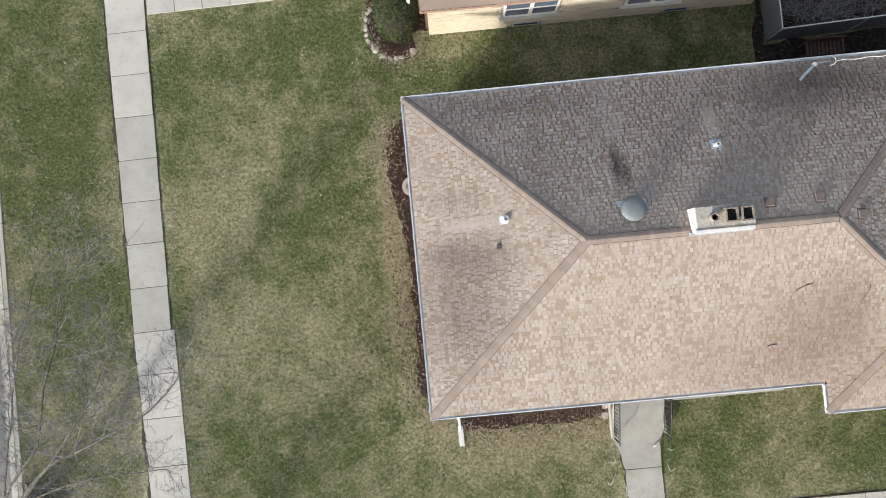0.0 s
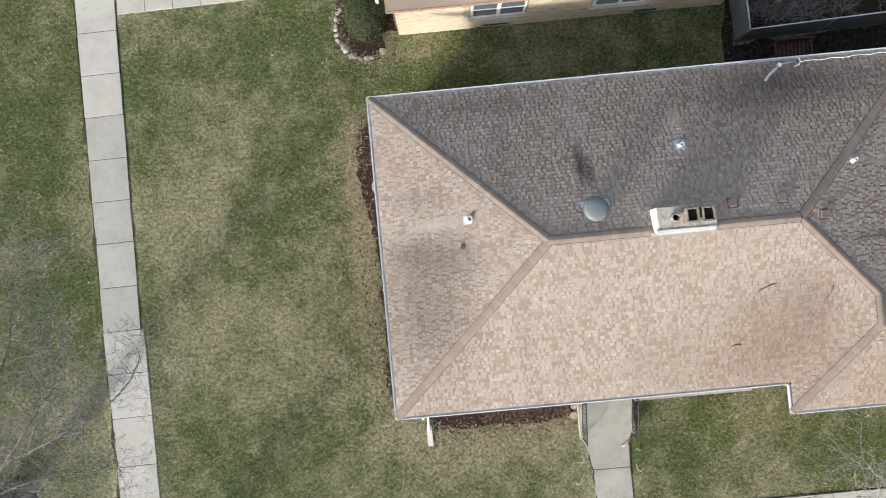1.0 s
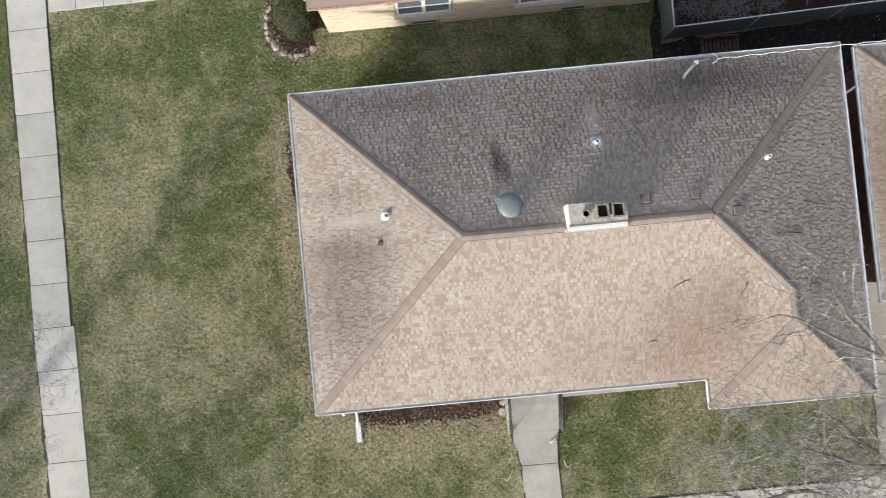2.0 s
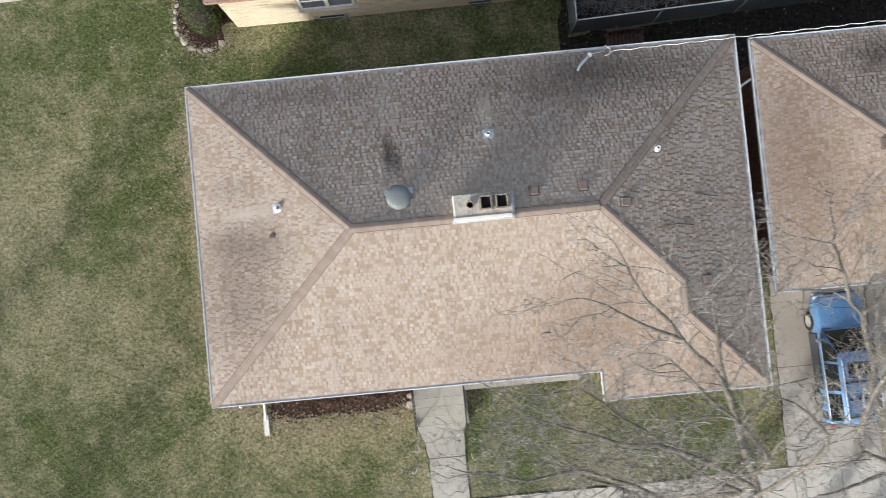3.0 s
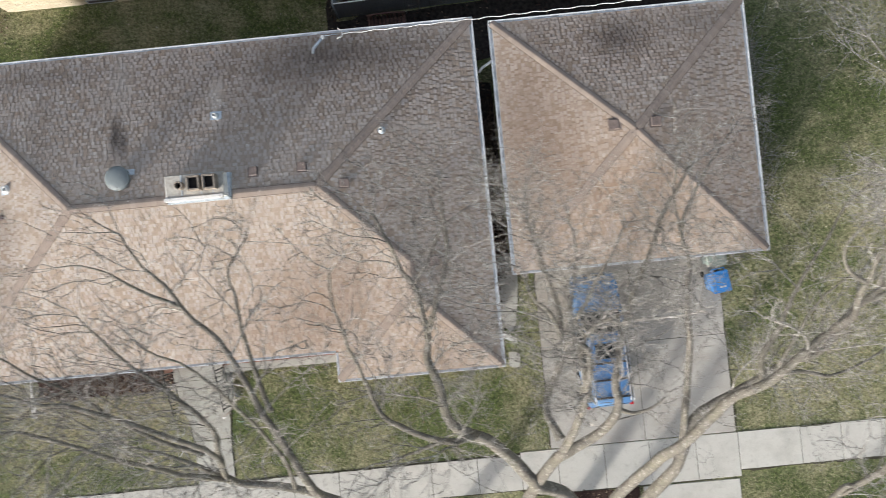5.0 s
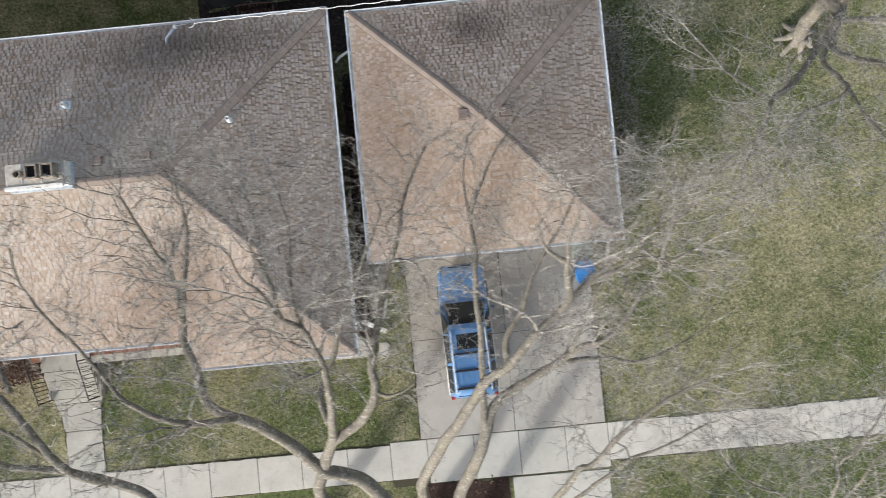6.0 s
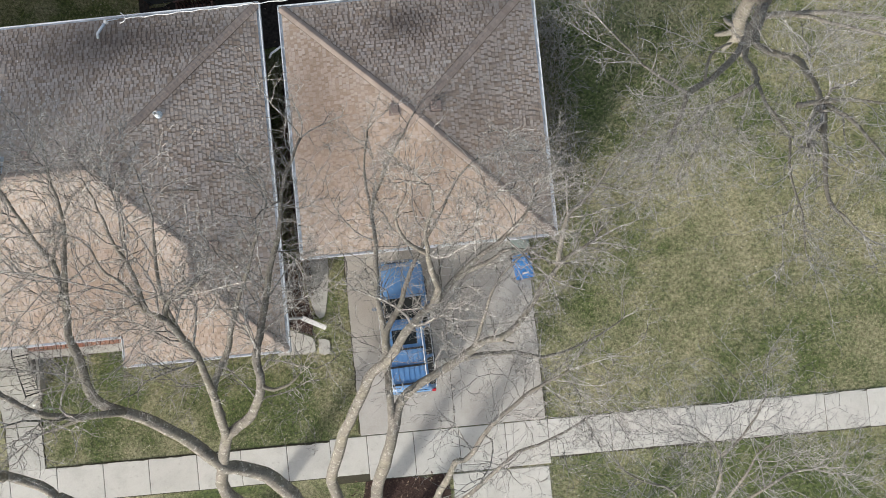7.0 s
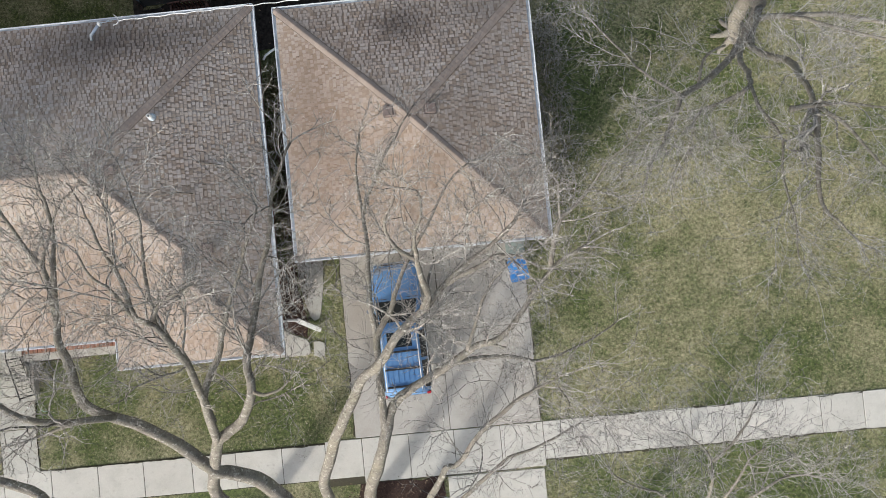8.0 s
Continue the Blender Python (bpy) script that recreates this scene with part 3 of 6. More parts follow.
bed(wavy([(0.45, 12.9), (0.62, 12.35), (0.2, 11.95), (-0.4, 12.05), (-0.95, 12.7), (-1.05, 13.7), (-0.95, 15.0), (1.0, 15.0), (1.0, 12.9)], 0.06), "mulch bed edged with pale stones round a clipped shrub", chips=900)
bed(wavy([(18.62, -5.82), (21.5, -5.88), (21.5, -8.6), (18.2, -8.8), (18.4, -6.6)], 0.05), "brown leaf litter and bark below the street tree", chips=900)
bed(wavy([(12.75, 11.5), (32, 12.1), (32, 17), (12.75, 17)], 0.1, 0.6), "dark bare soil with leaf litter behind the fence", chips=1400)
bed(wavy([(12.1, 10.1), (12.35, 12.9), (12.4, 13.6), (12.62, 11.3), (26.0, 11.9), (26.5, 10.4), (17.3, 9.4), (12.1, 9.6)], 0.12, 0.5), "dark soil between house and fence", chips=900, material=M_DIRT)
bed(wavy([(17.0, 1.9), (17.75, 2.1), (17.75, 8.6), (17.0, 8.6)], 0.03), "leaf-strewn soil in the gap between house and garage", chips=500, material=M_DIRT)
bed(wavy([(16.45, -0.3), (17.2, -0.68), (17.34, -0.1), (17.1, 0.9), (17.05, 1.9), (16.4, 1.9)], 0.04), "mulch bed at the house corner", chips=500)


def loose_straw(line, spread, count):
    """Pale dead stalks and leaf bits strewn along the edge of a bed."""
    verts, faces = [], []
    for _ in range(count):
        k = rnd(0, len(line) - 1.001)
        (x0, y0), (x1, y1) = line[int(k)], line[int(k) + 1]
        t = k - int(k)
        off = random.gauss(0, spread)
        nx, ny = y1 - y0, x0 - x1
        q = math.hypot(nx, ny)
        x, y = x0 + (x1 - x0) * t + nx / q * off, y0 + (y1 - y0) * t + ny / q * off
        a, s, w = rnd(0, 6.28), rnd(0.012, 0.045), rnd(0.005, 0.012)
        c, d, z = math.cos(a), math.sin(a), rnd(0.03, 0.07)
        o = len(verts)
        verts += [(x + c * s - d * w, y + d * s + c * w, z), (x - c * s - d * w, y - d * s + c * w, z), (x - c * s + d * w, y - d * s - c * w, z + rnd(-0.01, 0.01)), (x + c * s + d * w, y + d * s - c * w, z)]
        faces.append((o, o + 1, o + 2, o + 3))
    tagged(mesh_ob("straw_litter", verts, faces, M_STRAW), "pale dead stalks and leaf bits strewn along the bed", "litter", kind="stuff")


loose_straw([(-0.6, 10.0), (-0.95, 9.2), (-1.05, 8.2), (-0.95, 7.0), (-0.72, 6.0), (-0.66, 4.6), (-0.55, 3.0), (-0.6, 1.4), (-0.4, -0.3), (0.2, -0.6)], 0.24, 2600)
loose_straw([(0.0, -0.5), (1.2, -1.2), (2.4, -1.4), (3.6, -1.3), (4.8, -1.35), (5.8, -1.2)], 0.26, 1700)
loose_straw([(-1.1, 14.6), (-1.1, 13.0), (-0.6, 12.1), (0.2, 11.9), (0.8, 12.4)], 0.12, 500)

# pale straw added here to lighten the shaded ground beside the garage
loose_straw([(26.15, 2.2), (26.3, 6.0), (26.35, 9.8)], 0.40, 2200)


def ragged_edge(name, owner, line, width, material, amp=0.06, z=0.033):
    """A thin, uneven band of soil along the line."""
    left, right = [], []
    for (x0, y0), (x1, y1) in zip(line, line[1:]):
        n = max(1, int(math.hypot(x1 - x0, y1 - y0) / 0.09))
        q = math.hypot(x1 - x0, y1 - y0)
        nx, ny = (y1 - y0) / q, (x0 - x1) / q
        for k in range(n):
            x, y = x0 + (x1 - x0) * k / n, y0 + (y1 - y0) * k / n
            a = amp * (noise.noise((x * 2.7, y * 2.7, 1.3)) + 0.6 * noise.noise((x * 9, y * 9, 4.0)))
            b = max(0.002, width * (0.45 + 1.7 * noise.noise((x * 1.6, y * 1.6, 7.7)) + 0.8 * noise.noise((x * 7, y * 7, 2.2))))
            left.append((x + nx * (a - b), y + ny * (a - b), 0.0))
            right.append((x + nx * (a + b), y + ny * (a + b), 0.0))
    verts = [(x, y, z) for x, y, _ in left] + [(x, y, z) for x, y, _ in right] + left + right
    n = len(left)
    faces = []
    for i in range(n - 1):
        faces += [(i, n + i, n + i + 1, i + 1), (i, i + 1, 2 * n + i + 1, 2 * n + i), (n + i + 1, n + i, 3 * n + i, 3 * n + i + 1)]
    mesh_ob(name, verts, faces, material, owner)


ragged_edge("soil_edge", side_west, [(-10.24, 15.0), (-10.16, 9.0), (-10.11, 4.0), (-10.14, 3.2), (-10.02, -1.2), (-9.86, -7.0)], 0.055, M_JOINT, 0.07)
ragged_edge("soil_edge", side_west, [(-8.80, 3.3), (-8.80, 14.2)], 0.018, M_JOINT, 0.05)
ragged_edge("soil_edge", front_walk, [(6.04, -1.9), (6.24, -2.3), (6.32, -2.9), (6.37, -4.3)], 0.03, M_JOINT, 0.04)
ragged_edge("soil_edge", front_walk, [(7.66, -2.0), (7.61, -2.9), (7.63, -4.3)], 0.03, M_JOINT, 0.04)
ragged_edge("soil_edge", side_south, [(-8.4, -4.39), (6.3, -4.38)], 0.02, M_JOINT, 0.04)
ragged_edge("soil_edge", side_south, [(7.7, -4.38), (18.5, -4.36)], 0.02, M_JOINT, 0.04)
ragged_edge("soil_edge", side_south, [(25.0, -4.31), (39.0, -4.33)], 0.02, M_JOINT, 0.04)
ragged_edge("soil_edge", side_south, [(25.0, -5.60), (39.0, -5.58)], 0.03, M_JOINT, 0.05)
ragged_edge("soil_edge", drive, [(24.98, -4.2), (24.95, 0.6)], 0.025, M_JOINT, 0.05, 0.037)
ragged_edge("soil_edge", drive, [(18.57, -4.2), (18.57, 2.2)], 0.025, M_JOINT, 0.05, 0.037)

# ---------------------------------------------------------------- roofs


def roof_face(poly, down, eave_z, pitch):
    """One slope: its outline on the plan, its downhill direction, the height and steepness. Returns a frame and the outline in it."""
    d = Vector((*down, 0)).normalized()
    u = Vector((-d.y, d.x, 0))
    start = max(poly, key=lambda p: p[0] * d.x + p[1] * d.y)
    low = start[0] * d.x + start[1] * d.y
    up = Vector((-d.x, -d.y, pitch))
    rows = [(p[0] * u.x + p[1] * u.y, low - (p[0] * d.x + p[1] * d.y)) for p in poly]
    base = d * low + Vector((0, 0, eave_z))
    nrm = u.cross(up).normalized()
    if nrm.z < 0:
        nrm = -nrm
    return base, u, up, nrm, rows


def spans(rows, v):
    xs = []
    for (u0, v0), (u1, v1) in zip(rows, rows[1:] + rows[:1]):
        if (v0 > v) != (v1 > v):
            xs.append(u0 + (u1 - u0) * (v - v0) / (v1 - v0))
    return (min(xs), max(xs)) if len(xs) > 1 else None


TABS = (0.075, 0.09, 0.105, 0.12, 0.15)
GAPS = (0.006, 0.02, 0.04, 0.055, 0.075)
BACKING = (0.14, 0.20, 0.28, 0.36)
COURSE = 0.110
piece_meshes = {}


def shingle_piece(width, thick, rise, length):
    """A tab of the given width, in its slope's frame: x along the eave, y uphill on the plan, lifted along the slope's normal."""
    w = width / 2
    return [(-w, -0.004, 0.001), (w, -0.004, 0.001), (-w, -0.004, thick), (w, -0.004, thick), (-w, length, 0.001 + rise), (w, length, 0.001 + rise)]


PIECE_FACES = [(2, 3, 5, 4), (0, 1, 3, 2), (0, 2, 4), (1, 5, 3)]


def shingle_roof(parent, faces, eave_z, pitch, pick):
    """Lays shingles in courses over all slopes, proud tabs and the band between by turns: those inside pick (x0, y0, x1, y1) as parts, the rest joined."""
    verts, quads = ([], []), ([], [])
    singles = 0
    for poly, down in faces:
        base, u, up, nrm, rows = roof_face(poly, down, eave_z, pitch)
        top = max(v for _, v in rows)
        k = 0
        while k * COURSE < top - 0.03:
            v = k * COURSE - 0.015
            s = spans(rows, min(max(v + COURSE * 0.45, 0.004), top - 0.004))
            k += 1
            if not s:
                continue
            high = spans(rows, min(v + COURSE, top - 0.004))
            if high:      # a valley leans outwards uphill: lay the course right into it
                s = (high[0] if high[0] < s[0] - 0.01 else s[0], high[1] if high[1] > s[1] + 0.01 else s[1])
            row = []
            for low in (1, 0):
                x = s[0] - rnd(0, 0.5)
                while x < s[1]:
                    w = random.choice(BACKING if low else TABS)
                    row.append((low, w, max(x, s[0]), min(x + w, s[1])))
                    x += w + (0.003 if low else random.choice(GAPS))
            for low, w, a, b in row:
                if b - a < 0.02:
                    continue
                thick = 0.008 if low else random.choice((0.016, 0.018, 0.021))
                length = COURSE * (1.03 if low else random.choice((0.76, 0.82, 0.88, 0.95)))
                p = base + u * ((a + b) / 2) + up * v
                whole = abs(b - a - w) < 1e-6
                if whole and pick[0] < p.x < pick[2] and pick[1] < p.y < pick[3] and singles < 300:
                    key = (w, thick, length)
                    if key not in piece_meshes:
                        me = bpy.data.meshes.new("shingle")
                        me.from_pydata(shingle_piece(w - 0.003, thick, 0.003 if low else 0.009, length), [], PIECE_FACES)
                        me.materials.append(M_SHINGLE_PIECE[low])
                        piece_meshes[key] = me
                    ob = new("shingle", piece_meshes[key])
                    ob.parent = parent
                    f = Matrix((u, up.normalized(), nrm)).transposed().to_4x4()
                    f.translation = p
                    ob.matrix_basis = f @ Matrix.Diagonal((1, up.length, 1, 1))
                    singles += 1
                    continue
                o = len(verts[low])
                for q in shingle_piece(b - a - 0.003, thick, 0.003 if low else 0.009, length):
                    verts[low].append(p + u * q[0] + up * q[1] + nrm * q[2])
                quads[low].extend(tuple(o + i for i in f) for f in PIECE_FACES)
    for low in (0, 1):
        ob = mesh_ob(("shingle_field", "shingle_backing")[low], verts[low], quads[low], M_SHINGLE[low], parent)
        ob["kind"] = "stuff"


def caps(parent, a, b, width=0.125, every=0.15):
    """Cap shingles bent over a ridge or hip from the low end a to the high end b."""
    a, b = Vector(a), Vector(b)
    d = (b - a).normalized()
    side = d.cross(Vector((0, 0, 1))).normalized()
    upn = side.cross(d).normalized()
    n = int((b - a).length / every)
    drop = 0.30 * width
    key = ("cap", round(width, 3))
    if key not in piece_meshes:
        me = bpy.data.meshes.new("ridge_cap")
        L = every * 1.18
        vs = []
        for y, lift in ((0.0, 0.022), (L, 0.013)):
            vs += [(-width, y, lift - drop), (-width * 0.45, y, lift - drop * 0.35), (0, y, lift), (width * 0.45, y, lift - drop * 0.35), (width, y, lift - drop)]
        vs += [(x, 0.0, z - 0.04) for x, _, z in vs[:5]]
        fs = [(i, i + 1, 6 + i, 5 + i) for i in range(4)] + [(10 + i, 11 + i, i + 1, i) for i in range(4)]
        me.from_pydata(vs, [], fs)
        me.materials.append(M_CAP)
        piece_meshes[key] = me
    f = Matrix((side, d, upn)).transposed().to_4x4()
    # dark strip wider than the caps, painting their edge shadow and dirt
    w, low = width + 0.014, drop * 1.08
    strip = [p + side * x + upn * z for p in (a, b) for x, z in ((-w, 0.034 - low), (0, 0.022), (w, 0.034 - low))]
    mesh_ob("cap_shade_strip", strip, [(0, 1, 4, 3), (1, 2, 5, 4)], M_CAP_SHADE, parent)
    for k in range(n):
        ob = new("ridge_cap", piece_meshes[key])
        ob.parent = parent
        f.translation = a + d * ((b - a).length * k / n - 0.06) + upn * 0.019
        ob.matrix_basis = f @ pose(0, 0, 0, 0, 0, rnd(-1.2, 1.2))


def deck(parent, faces, eave_z, pitch, name="deck"):
    """The boards below the shingles, with thickness."""
    bm = bmesh.new()
    for poly, down in faces:
        base, u, up, nrm, rows = roof_face(poly, down, eave_z, pitch)
        top = [bm.verts.new(base + u * a + up * b) for a, b in rows]
        low = [bm.verts.new(base + u * a + up * b - Vector((0, 0, 0.14))) for a, b in rows]
        bm.faces.new(top)
        bm.faces.new(list(reversed(low)))
        for k in range(len(rows)):
            j = (k + 1) % len(rows)
            if rows[k][1] < 1e-3 and rows[j][1] < 1e-3:
                bm.faces.new((top[j], top[k], low[k], low[j]))
    bmesh.ops.recalc_face_normals(bm, faces=bm.faces)
    return part(name, bm, M_FELT, parent)


def gutter(parent, p, q, out, z, seams=True):
    """An eaves gutter from p to q on the plan, open above; out points away from the roof."""
    p, q, o = Vector((*p, 0)), Vector((*q, 0)), Vector((*out, 0))
    d = (q - p).normalized()
    L = (q - p).length
    m = Matrix((d, o, Vector((0, 0, 1)))).transposed().to_4x4()
    m.translation = p + Vector((0, 0, z))
    bm = boxes((0, -0.174, -0.060, L, -0.02, -0.036), (0, -0.180, -0.11, L, -0.174, -0.01), (0, -0.022, -0.11, L, -0.012, -0.005))
    bmesh.ops.transform(bm, matrix=m, verts=bm.verts)
    trough = part("gutter", bm, M_GUTTER_IN, parent, "grey-blue metal gutter with a white lip")
    bm = boxes((0, -0.036, -0.112, L, 0.0, 0.004), bevel=0.003)
    bmesh.ops.transform(bm, matrix=m, verts=bm.verts)
    part("lip", bm, M_GUTTER, trough)
    n = int(L / 1.22)
    for k in range(1, n):
        bm = boxes((L * k / n - 0.012, -0.17, -0.012, L * k / n + 0.012, -0.01, -0.002))
        bmesh.ops.transform(bm, matrix=m, verts=bm.verts)
        part("strap", bm, M_GUTTER, trough)
    return trough


def vent_box(parent, x, y, z, pitch_dir, pitch, s=0.125, material=None, label="brown slant-back roof vent"):
    """A slant-backed roof vent with its flange."""
    d = Vector((*pitch_dir, 0)).normalized()
    u = Vector((-d.y, d.x, 0))
    up = Vector((-d.x, -d.y, pitch)).normalized()
    n = u.cross(up)
    n = n if n.z > 0 else -n
    m = Matrix((u, up, n)).transposed().to_4x4()
    m.translation = (x, y, z)
    bm = bmesh.new()
    box(bm, -s * 1.25, -s * 1.25, 0.012, s * 1.25, s * 1.35, 0.02)
    hood = [bm.verts.new(v) for v in ((-s, -s, 0.012), (s, -s, 0.012), (s, s, 0.012), (-s, s, 0.012), (-s * 0.95, -s, 0.11), (s * 0.95, -s, 0.11), (s * 0.85, s * 0.8, 0.05), (-s * 0.85, s * 0.8, 0.05))]
    for f in ((4, 5, 6, 7), (0, 1, 5, 4), (1, 2, 6, 5), (2, 3, 7, 6), (3, 0, 4, 7)):
        bm.faces.new([hood[i] for i in f])
    bmesh.ops.recalc_face_normals(bm, faces=bm.faces)
    bmesh.ops.transform(bm, matrix=m, verts=bm.verts)
    return part("roof_vent", bm, material or M_BROWN_METAL, parent, label)


def vent_pipe(parent, x, y, z, r=0.05, h=0.3, flash=None, tilt=(0, 0)):
    p = part("vent_pipe", lathe([(r, -0.2), (r, h), (r * 0.72, h), (r * 0.72, h - 0.16)], (x, y, z), 16), M_WHITE, parent, "pale plastic vent pipe through the shingles", True)
    # black disc closes the pipe in place of its shaded depth
    part("bore", lathe([(0, h - 0.16), (r * 0.73, h - 0.16)], (x, y, z), 16), M_BLACK, p)
    part("boot", lathe([(r * 2.4, -0.06), (r * 1.7, 0.03), (r * 1.05, 0.08)], (x, y, z), 16), flash or M_DARK_CABLE, p)
    return p


# ---------------------------------------------------------------- the house
house = thing("house", "single-storey brick house with a tan shingle hip roof and white gutters", "house")
EZ, RZ = 2.99, 4.62
X0, X1, Y0, Y1, YB, XB = 0.11, 17.00, 0.11, 9.85, -0.79, 12.07
HALF = (Y1 - Y0) / 2
PITCH = (RZ - EZ) / HALF
RW, RE = (X0 + HALF, Y0 + HALF), (X1 - HALF, Y0 + HALF)
WING = (X1 - XB) / 2
WX, WY = XB + WING, YB + WING                 # where the wing's hips meet
KY = RE[1] - (WX - RE[0])                   # and where its ridge meets the main hip
SLOPES = [
    ([(X0, Y1), (X1, Y1), RE, RW], (0, 1)),
    ([(X0, Y0), (X0, Y1), RW], (-1, 0)),
    ([(X0, Y0), (XB, Y0), (WX, KY), RE, RW], (0, -1)),
    ([(XB, Y0), (XB, YB), (WX, WY), (WX, KY)], (-1, 0)),
    ([(XB, YB), (X1, YB), (WX, WY)], (0, -1)),
    ([(X1, Y1), RE, (WX, KY), (WX, WY), (X1, YB)], (1, 0)),
]
roof = deck(house, SLOPES, EZ, PITCH, "roof")
tagged(roof, "tan and brown laminated shingle hip roof, algae and painted shade on the north")


def rise(v):
    return EZ + PITCH * v


# walls of brick below the eaves, recessed porch beside the steps
walls = [
    ("wall", boxes((0.60, 9.20, 0, 16.5, 9.40, EZ - 0.02)), M_RED_WALL),
    ("wall", boxes((0.60, 0.60, 0, 0.80, 9.20, EZ - 0.02)), M_RED_WALL),
    ("wall", boxes((16.3, -0.30, 0, 16.5, 9.20, EZ - 0.02)), M_RED_WALL),
    ("wall", boxes((0.80, 0.60, 0, 5.8, 0.80, EZ - 0.02)), M_RED_WALL),
    ("wall", boxes((5.8, 1.60, 0, 12.3, 1.80, EZ - 0.02)), M_RED_WALL),
    ("wall", boxes((5.6, 0.80, 0, 5.8, 1.80, EZ - 0.02)), M_RED_WALL),
    ("wall", boxes((12.45, -0.30, 0, 12.65, 1.80, EZ - 0.02)), M_RED_WALL),
    ("wall", boxes((12.65, -0.30, 0, 16.3, -0.10, EZ - 0.02)), M_RED_WALL),
]
for nm, bm, mt in walls:
    part(nm, bm, mt, house, "red brick outer wall")
part("soffit", prism([(X0, Y0), (XB, Y0), (XB, YB), (X1, YB), (X1, Y1), (X0, Y1)], EZ - 0.19, EZ - 0.15), M_SOFFIT, house)
porch = part("porch", boxes((5.75, -0.36, 0, 11.75, 1.6, 0.70)), M_RED_WALL, house, "low brick porch with a concrete edge")
part("coping", boxes((7.78, -0.52, 0.62, 11.75, -0.26, 0.73), bevel=0.015), M_CONCRETE_OLD, porch)
for k in range(26):
    part("brick", boxes((7.85 + k * 0.15, -0.255, 0.70, 7.99 + k * 0.15, -0.06, 0.745), bevel=0.006), M_RED, porch)

for p, q, o in (((0.0, 9.97), (17.13, 9.97), (0, 1)), ((0.0, 0.0), (0.0, 9.97), (-1, 0)), ((0.0, 0.0), (11.97, 0.0), (0, -1)),
                ((11.97, -0.90), (11.97, 0.0), (-1, 0)), ((11.97, -0.90), (17.13, -0.90), (0, -1)), ((17.13, -0.90), (17.13, 9.97), (1, 0))):
    gutter(house, p, q, o, 2.985)


def downspout(parent, pts, r=0.04, label="white downspout with a ground extension"):
    ob = tube("downspout", pts, r, M_WHITE, parent, label, 6)
    return ob


d1 = downspout(house, [(0.86, -0.06, 2.9), (0.86, 0.3, 2.55), (0.86, 0.52, 2.3), (0.86, 0.52, 0.35), (0.86, 0.3, 0.14), (0.86, -1.0, 0.10)], 0.045)
part("extension", boxes((0.78, -1.55, 0.035, 0.96, -0.85, 0.10), bevel=0.012), M_WHITE, d1, "flared white splash trough")
d2 = downspout(house, [(17.07, 0.42, 2.9), (16.8, 0.42, 2.6), (16.58, 0.10, 2.4), (16.58, -0.02, 0.4), (16.7, -0.01, 0.16), (17.0, -0.04, 0.12)], 0.045)
part("extension", boxes((-0.08, -0.45, 0.05, 0.08, 0.45, 0.13), bevel=0.012), M_WHITE, d2, "flared white splash trough").matrix_local = pose(17.36, -0.24, 0.02, 0, 0, 62)

# chimney across the ridge
chimney = part("chimney", boxes((7.93, 4.92, 4.2, 9.60, 5.60, 5.02), bevel=0.01), M_WHITE, house, "white rendered chimney with three flues and a stained mortar top")
part("crown", prism([(7.97, 4.96), (9.59, 4.96), (9.61, 5.605), (7.95, 5.605)], 5.015, 5.06, 0.012), M_CROWN, chimney)
part("coping", boxes((7.90, 4.86, 4.97, 9.56, 4.97, 5.09), bevel=0.012), M_WHITE, chimney)
part("flashing", boxes((7.86, 4.84, 4.40, 9.66, 4.92, 4.72), (9.60, 4.9, 4.3, 9.68, 5.62, 4.66)), M_GALV, chimney)
f = part("flue", lathe([(0.115, 0.0), (0.115, 0.28), (0.085, 0.28), (0.085, 0.06)], (8.40, 5.28, 5.04), 20), M_CLAY, chimney, "round clay flue pot", True)
# black plugs in the flues: soot and shaded depth in one colour
part("bore", lathe([(0, 0.06), (0.086, 0.06)], (8.40, 5.28, 5.04), 20), M_BLACK, f)
for x0 in (8.66, 9.10):
    f = part("flue", boxes((x0, 5.10, 5.04, x0 + 0.36, 5.15, 5.40), (x0, 5.46, 5.04, x0 + 0.36, 5.51, 5.40), (x0, 5.15, 5.04, x0 + 0.05, 5.46, 5.40), (x0 + 0.31, 5.15, 5.04, x0 + 0.36, 5.46, 5.40), bevel=0.01), M_CLAY, chimney, "square clay flue liner")
    part("bore", boxes((x0 + 0.05, 5.15, 5.05, x0 + 0.31, 5.46, 5.30)), M_BLACK, f)
for x0 in (8.40, 8.95, 9.28):
    part("strap", boxes((x0, 5.0, 5.06, x0 + 0.03, 5.60, 5.075)), M_GALV, chimney)

# vents
dv = part("attic_fan", lathe([(0.27, -0.25), (0.27, 0.10), (0.36, 0.10), (0.36, 0.15), (0.34, 0.19), (0.24, 0.235), (0.12, 0.255), (0, 0.26)], (6.40, 5.76, rise(Y1 - 5.76) + 0.05), 36), M_DOME, house, "round grey attic fan dome on pale flashing", True)
bm = boxes((-0.42, 0.06, 0.014, 0.42, 0.24, 0.024))
bmesh.ops.transform(bm, matrix=Matrix.Translation((6.40, 5.80, rise(Y1 - 5.80))) @ pose(0, 0, 0, -math.degrees(math.atan(PITCH))), verts=bm.verts)
part("flashing", bm, M_GALV, dv)
for x in (10.30, 11.72):
    vent_box(house, x, 5.58, rise(Y1 - 5.58), (0, 1), PITCH)
vent_box(house, 12.88, 5.02, rise(X1 - 12.88), (1, 0), PITCH)
vent_box(house, 15.25, 2.55, rise(X1 - 15.25), (1, 0), PITCH)
